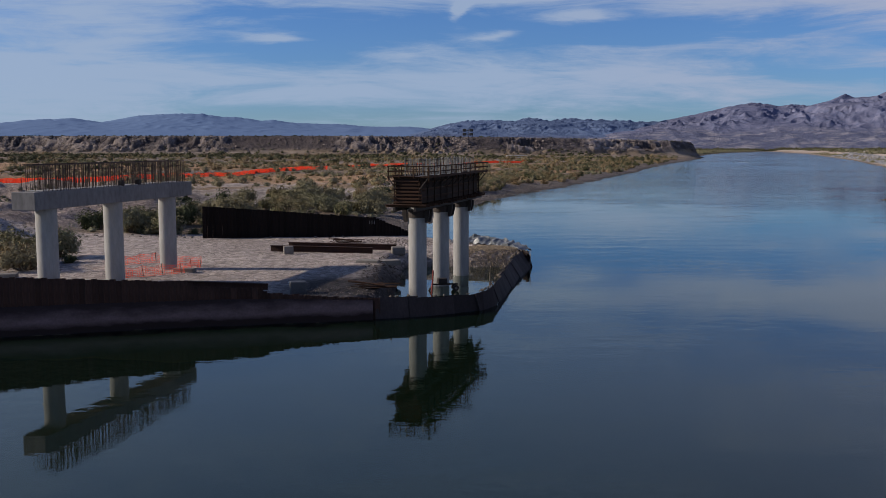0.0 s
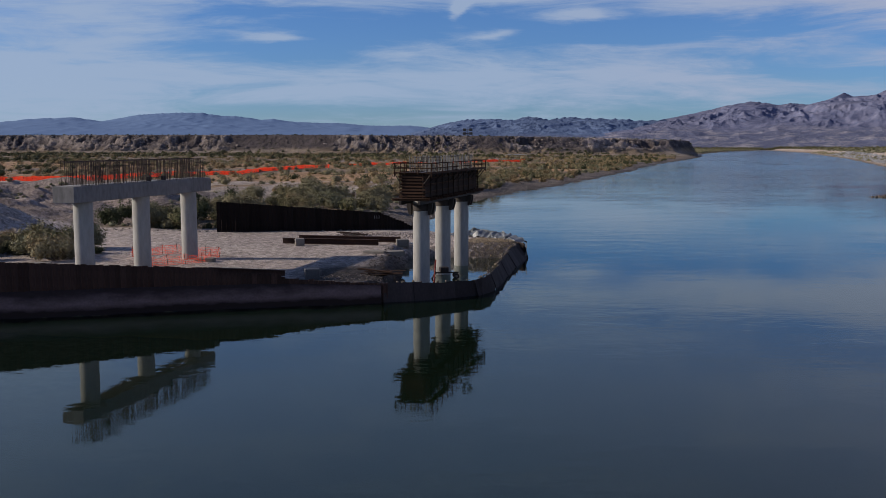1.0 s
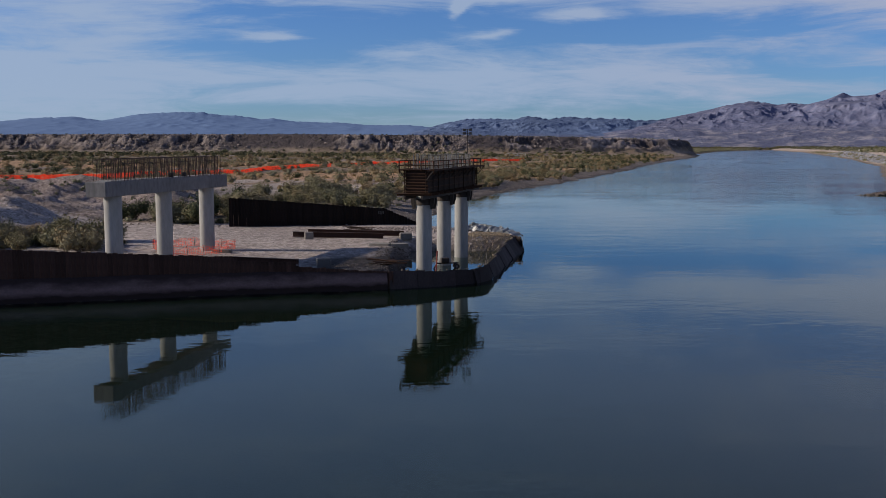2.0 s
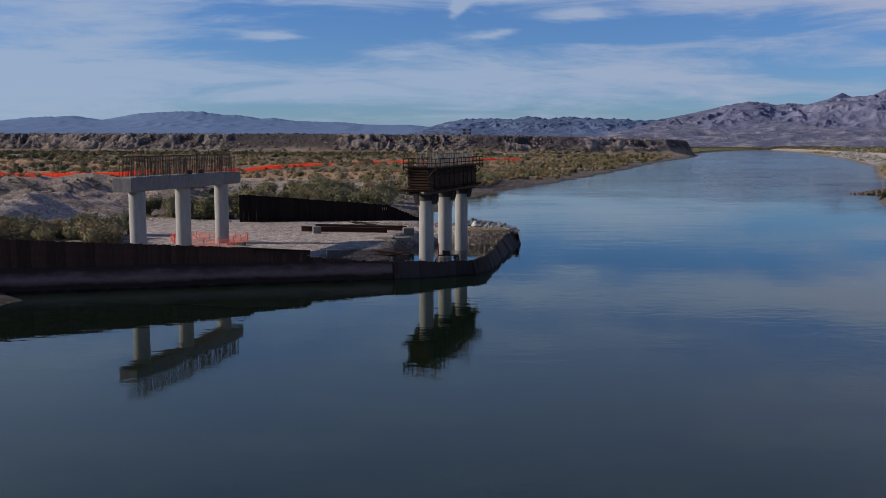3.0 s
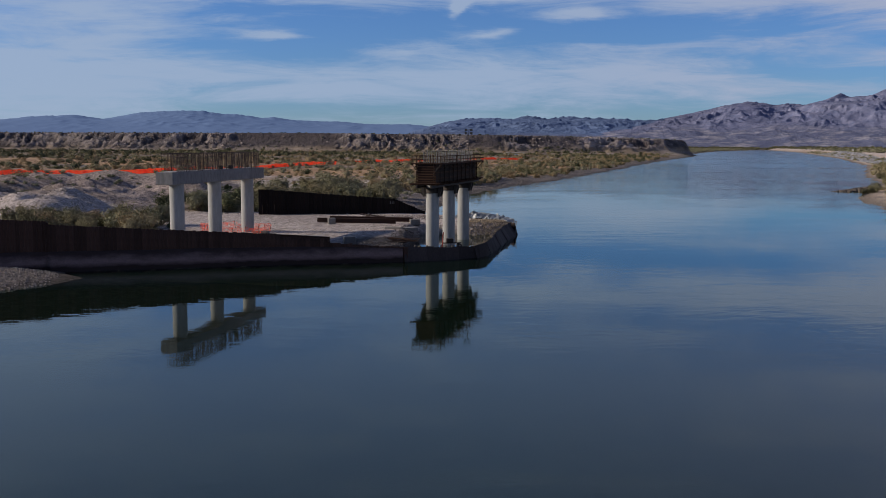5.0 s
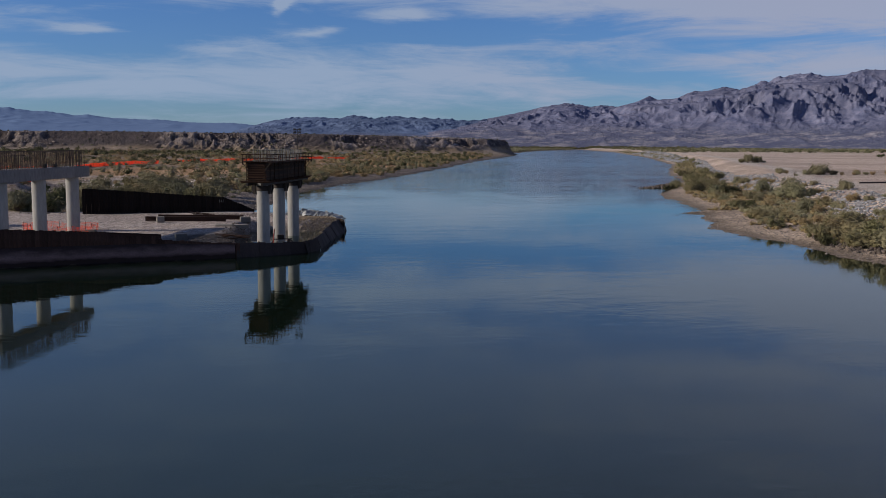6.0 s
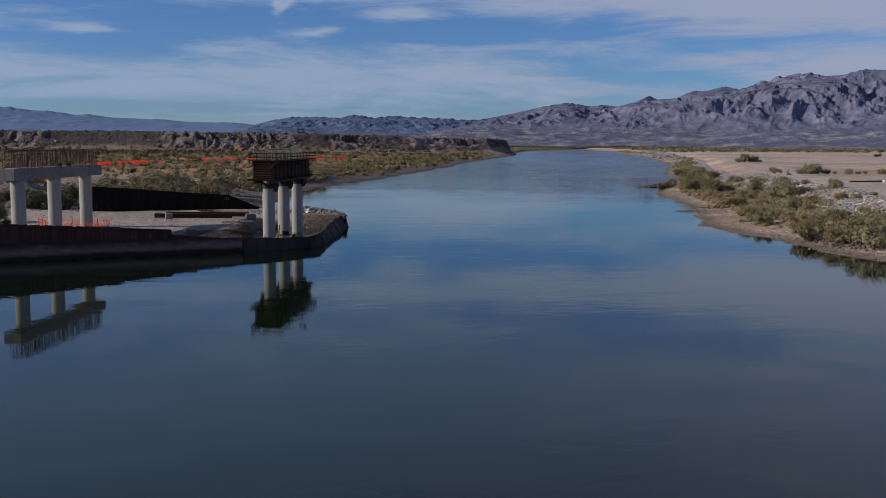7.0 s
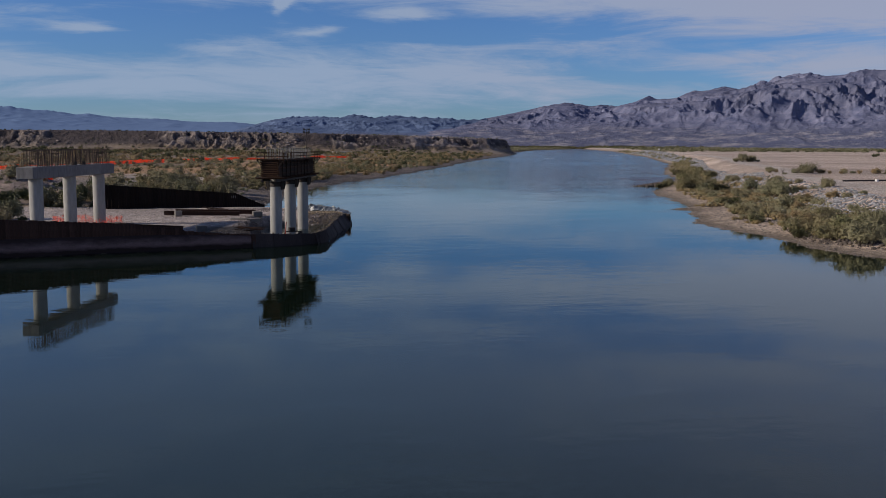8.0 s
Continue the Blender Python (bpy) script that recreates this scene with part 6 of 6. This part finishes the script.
gravel_heap(-50.0, 64.5, 7.0, 7.0, 0.0, 900, 0.14, M_BEACHSTONE, "grey-brown pebbles of a small beach by the wall", 14)


def strewn(label, X, Y, lo, hi, mat, seed):
    """Pebbles and cobbles lying on the ground in one lot."""
    r = np.random.RandomState(seed)
    Z = ground_height(X, Y)
    keep = Z > -0.1
    X, Y, Z = X[keep], Y[keep], Z[keep]
    bm = bmesh.new()
    bmesh.ops.create_icosphere(bm, subdivisions=1, radius=1.0)
    bv = np.array([v.co[:] for v in bm.verts])
    bf = np.array([[v.index for v in f.verts] for f in bm.faces])
    bm.free()
    n = len(X)
    k = r.uniform(lo, hi, (n, 1, 1))
    v = bv[None] * r.uniform(0.7, 1.2, (n, len(bv), 1)) * np.array([1.0, 0.8, 0.6]) * k
    a = r.uniform(0, 6.28, n)
    c_, s_ = np.cos(a)[:, None], np.sin(a)[:, None]
    v = np.stack([v[..., 0] * c_ - v[..., 1] * s_, v[..., 0] * s_ + v[..., 1] * c_, v[..., 2]], -1)
    v += np.stack([X, Y, Z + k[:, 0, 0] * 0.2], 1)[:, None, :]
    f = (bf[None] + (np.arange(n) * len(bv))[:, None, None]).reshape(-1, 3)
    me = bpy.data.meshes.new("gravel")
    me.from_pydata(v.reshape(-1, 3).tolist(), [], f.tolist())
    me.materials.append(mat)
    return tagged(new("gravel", me), label, "gravel", kind="stuff")


xm = R.uniform(-720, 335, 16000)
ym = np.interp(xm, MESA_X, MESA_Y) + R.uniform(-60, 90, 16000)
zm = ground_height(xm, ym)
on = (zm > 9) & (zm < np.interp(xm, [-900, -200, 100, 250, 372], [29, 27.5, 25.5, 22.5, 20])) & (R.uniform(0, 1, 16000) < ragged_part(xm) * sm(0.42, 0.58, fbm(xm / 14, ym / 14, 3, 97)))
strewn("pale broken rock on the mesa's cliffs", xm[on], ym[on], 0.7, 2.3, M_CLIFFSTONE, 55)
strewn("brown pebbles and cobbles on the east beach", *bank_strip(2600, 52, 240, 0.0, 13), 0.05, 0.20, M_BEACHSTONE, 51)
strewn("brown cobbles on the west beach", *bank_strip(1500, 150, 420, 0.0, 14, False), 0.08, 0.30, M_BEACHSTONE, 52)
strewn("grey stones strewn over the work pad", R.uniform(-40, -5, 2200), R.uniform(84, 142, 2200), 0.02, 0.07, M_COBBLE, 53)
strewn("broken stones behind the far wall", R.uniform(-60, -12, 1500), R.uniform(140, 215, 1500), 0.06, 0.30, M_COBBLE, 54)

# ---- small things ----
M_WHITE = mat_basic("white_paint", (0.70, 0.69, 0.66), (0.52, 0.51, 0.49), 1.0, 6, 0.6)


def white_gate(x, y, w):
    """A long pale gate of posts and rails at the foot of the mesa."""
    p = empty("gate", "long pale metal gate at the foot of the mesa", "gate", (x, y, gz(x, y)), 0)
    for i in range(6):
        part("post", rod(bmesh.new(), (i * w / 5, 0, -0.3), (i * w / 5, 0, 3.0), 0.22, 6), M_WHITE, p)
    for z in (1.2, 2.8):
        part("rail", box(bmesh.new(), -0.3, w + 0.3, -0.12, 0.12, z, z + 0.35, 0.02), M_WHITE, p)
    return p


def utility_box(x, y, s_):
    p = empty("utility_box", "small white utility cabinet on the far bank", "cabinet", (x, y, gz(x, y)), 15)
    part("plinth", box(bmesh.new(), -0.6 * s_, 0.6 * s_, -0.5 * s_, 0.5 * s_, -0.2, 0.15 * s_, 0.02), M_PALE, p)
    part("body", box(bmesh.new(), -0.5 * s_, 0.5 * s_, -0.4 * s_, 0.4 * s_, 0.15 * s_ + 0.004, 1.5 * s_, 0.05), M_WHITE, p)
    part("lid", box(bmesh.new(), -0.56 * s_, 0.56 * s_, -0.46 * s_, 0.46 * s_, 1.5 * s_ + 0.004, 1.62 * s_, 0.03), M_WHITE, p)
    return p


def wall_marks():
    """Short pale strokes of paint on the dark wall."""
    d = Vector((BACK[1][0] - BACK[0][0], BACK[1][1] - BACK[0][1], 0)).normalized()
    for i, (dx, w, h) in enumerate(((0.0, 0.10, 0.5), (0.35, 0.10, 0.5), (0.7, 0.10, 0.5))):
        ob = part("paint_mark", box(bmesh.new(), -w / 2, w / 2, -0.02, 0.02, 0, h), M_GALV)
        q = Vector(BACK[1]) + d * (-0.95 + dx)
        ob.matrix_basis = pose(q.x, q.y - 0.10, 3.75, 0, 0, math.degrees(math.atan2(d.y, d.x)))
        tagged(ob, "short pale paint stroke on the dark sheet pile wall", "paint mark", "paint strokes on the wall")


white_gate(62.0, 937.0, 20.0)
utility_box(655.0, 1495.0, 2.2)
wall_marks()
block("boulder", "tan square-edged boulder on the beach's edge", "boulder", 127.6, 215.6, 2.2, 1.6, 2.4, 25, M_COBBLE, 0.2)
block("white_debris", "small scrap of white sheet on the spoil heap", "debris", -91.6, 203.8, 1.4, 0.9, 0.4, 20, M_WHITE)
block("concrete_slab", "pale concrete slab behind the wall among bushes", "slab", -44.6, 97.0, 2.0, 1.1, 0.5, 10, M_PALE)
for q in ((-34.4, 138.9), (-33.6, 139.0), (-32.3, 139.2)):
    leaning_pole("stake", "thin pale stake by the end of the far wall", q[0], q[1], gz(*q) - 0.1, 2.0, 0.02, M_REBAR, 0.1)
# dark rod added for the shadow edge of a low berm
a, b = Vector((155.7, 190.8, gz(155.7, 190.8) + 0.2)), Vector((190.0, 198.0, gz(190, 198) + 0.2))
tagged(part("pipe", rod(bmesh.new(), a, b, 0.24, 10), M_DARKSTEEL), "long dark rod drawn as a low berm's shadow edge on the sandy flat", "pipe")
block("white_box", "small white box on the sandy flat", "box", 166.5, 191.2, 0.9, 0.7, 0.7, 30, M_WHITE)


def dead_snag(x, y, h, seed):
    """A bare forked snag with a few twigs."""
    rng_ = random.Random(seed)
    bm = bmesh.new()
    rod(bm, (0, 0, -0.1), (0.1, 0, h * 0.5), 0.09, 6, 0.06)
    for _ in range(9):
        a_ = Vector((0.1 * rng_.random(), 0, h * rng_.uniform(0.2, 0.5)))
        e = a_ + Vector((rng_.uniform(-0.5, 0.5) * h, rng_.uniform(-0.5, 0.5) * h, rng_.uniform(0.2, 0.55) * h))
        rod(bm, a_, e, 0.045, 5, 0.01)
        for _ in range(3):
            f_ = a_.lerp(e, rng_.uniform(0.4, 0.9))
            rod(bm, f_, f_ + Vector((rng_.uniform(-0.25, 0.25), rng_.uniform(-0.25, 0.25), rng_.uniform(0.05, 0.3))) * h, 0.018, 4, 0.005)
    ob = part("snag", bm, M_STEM)
    ob.matrix_basis = pose(x, y, gz(x, y))
    return tagged(ob, "bare grey-brown forked snag on open ground", "snag")


dead_snag(160.5, 232.0, 3.0, 1)
dead_snag(176.0, 249.0, 2.6, 2)
dead_snag(-9.5, 216.0, 3.4, 3)
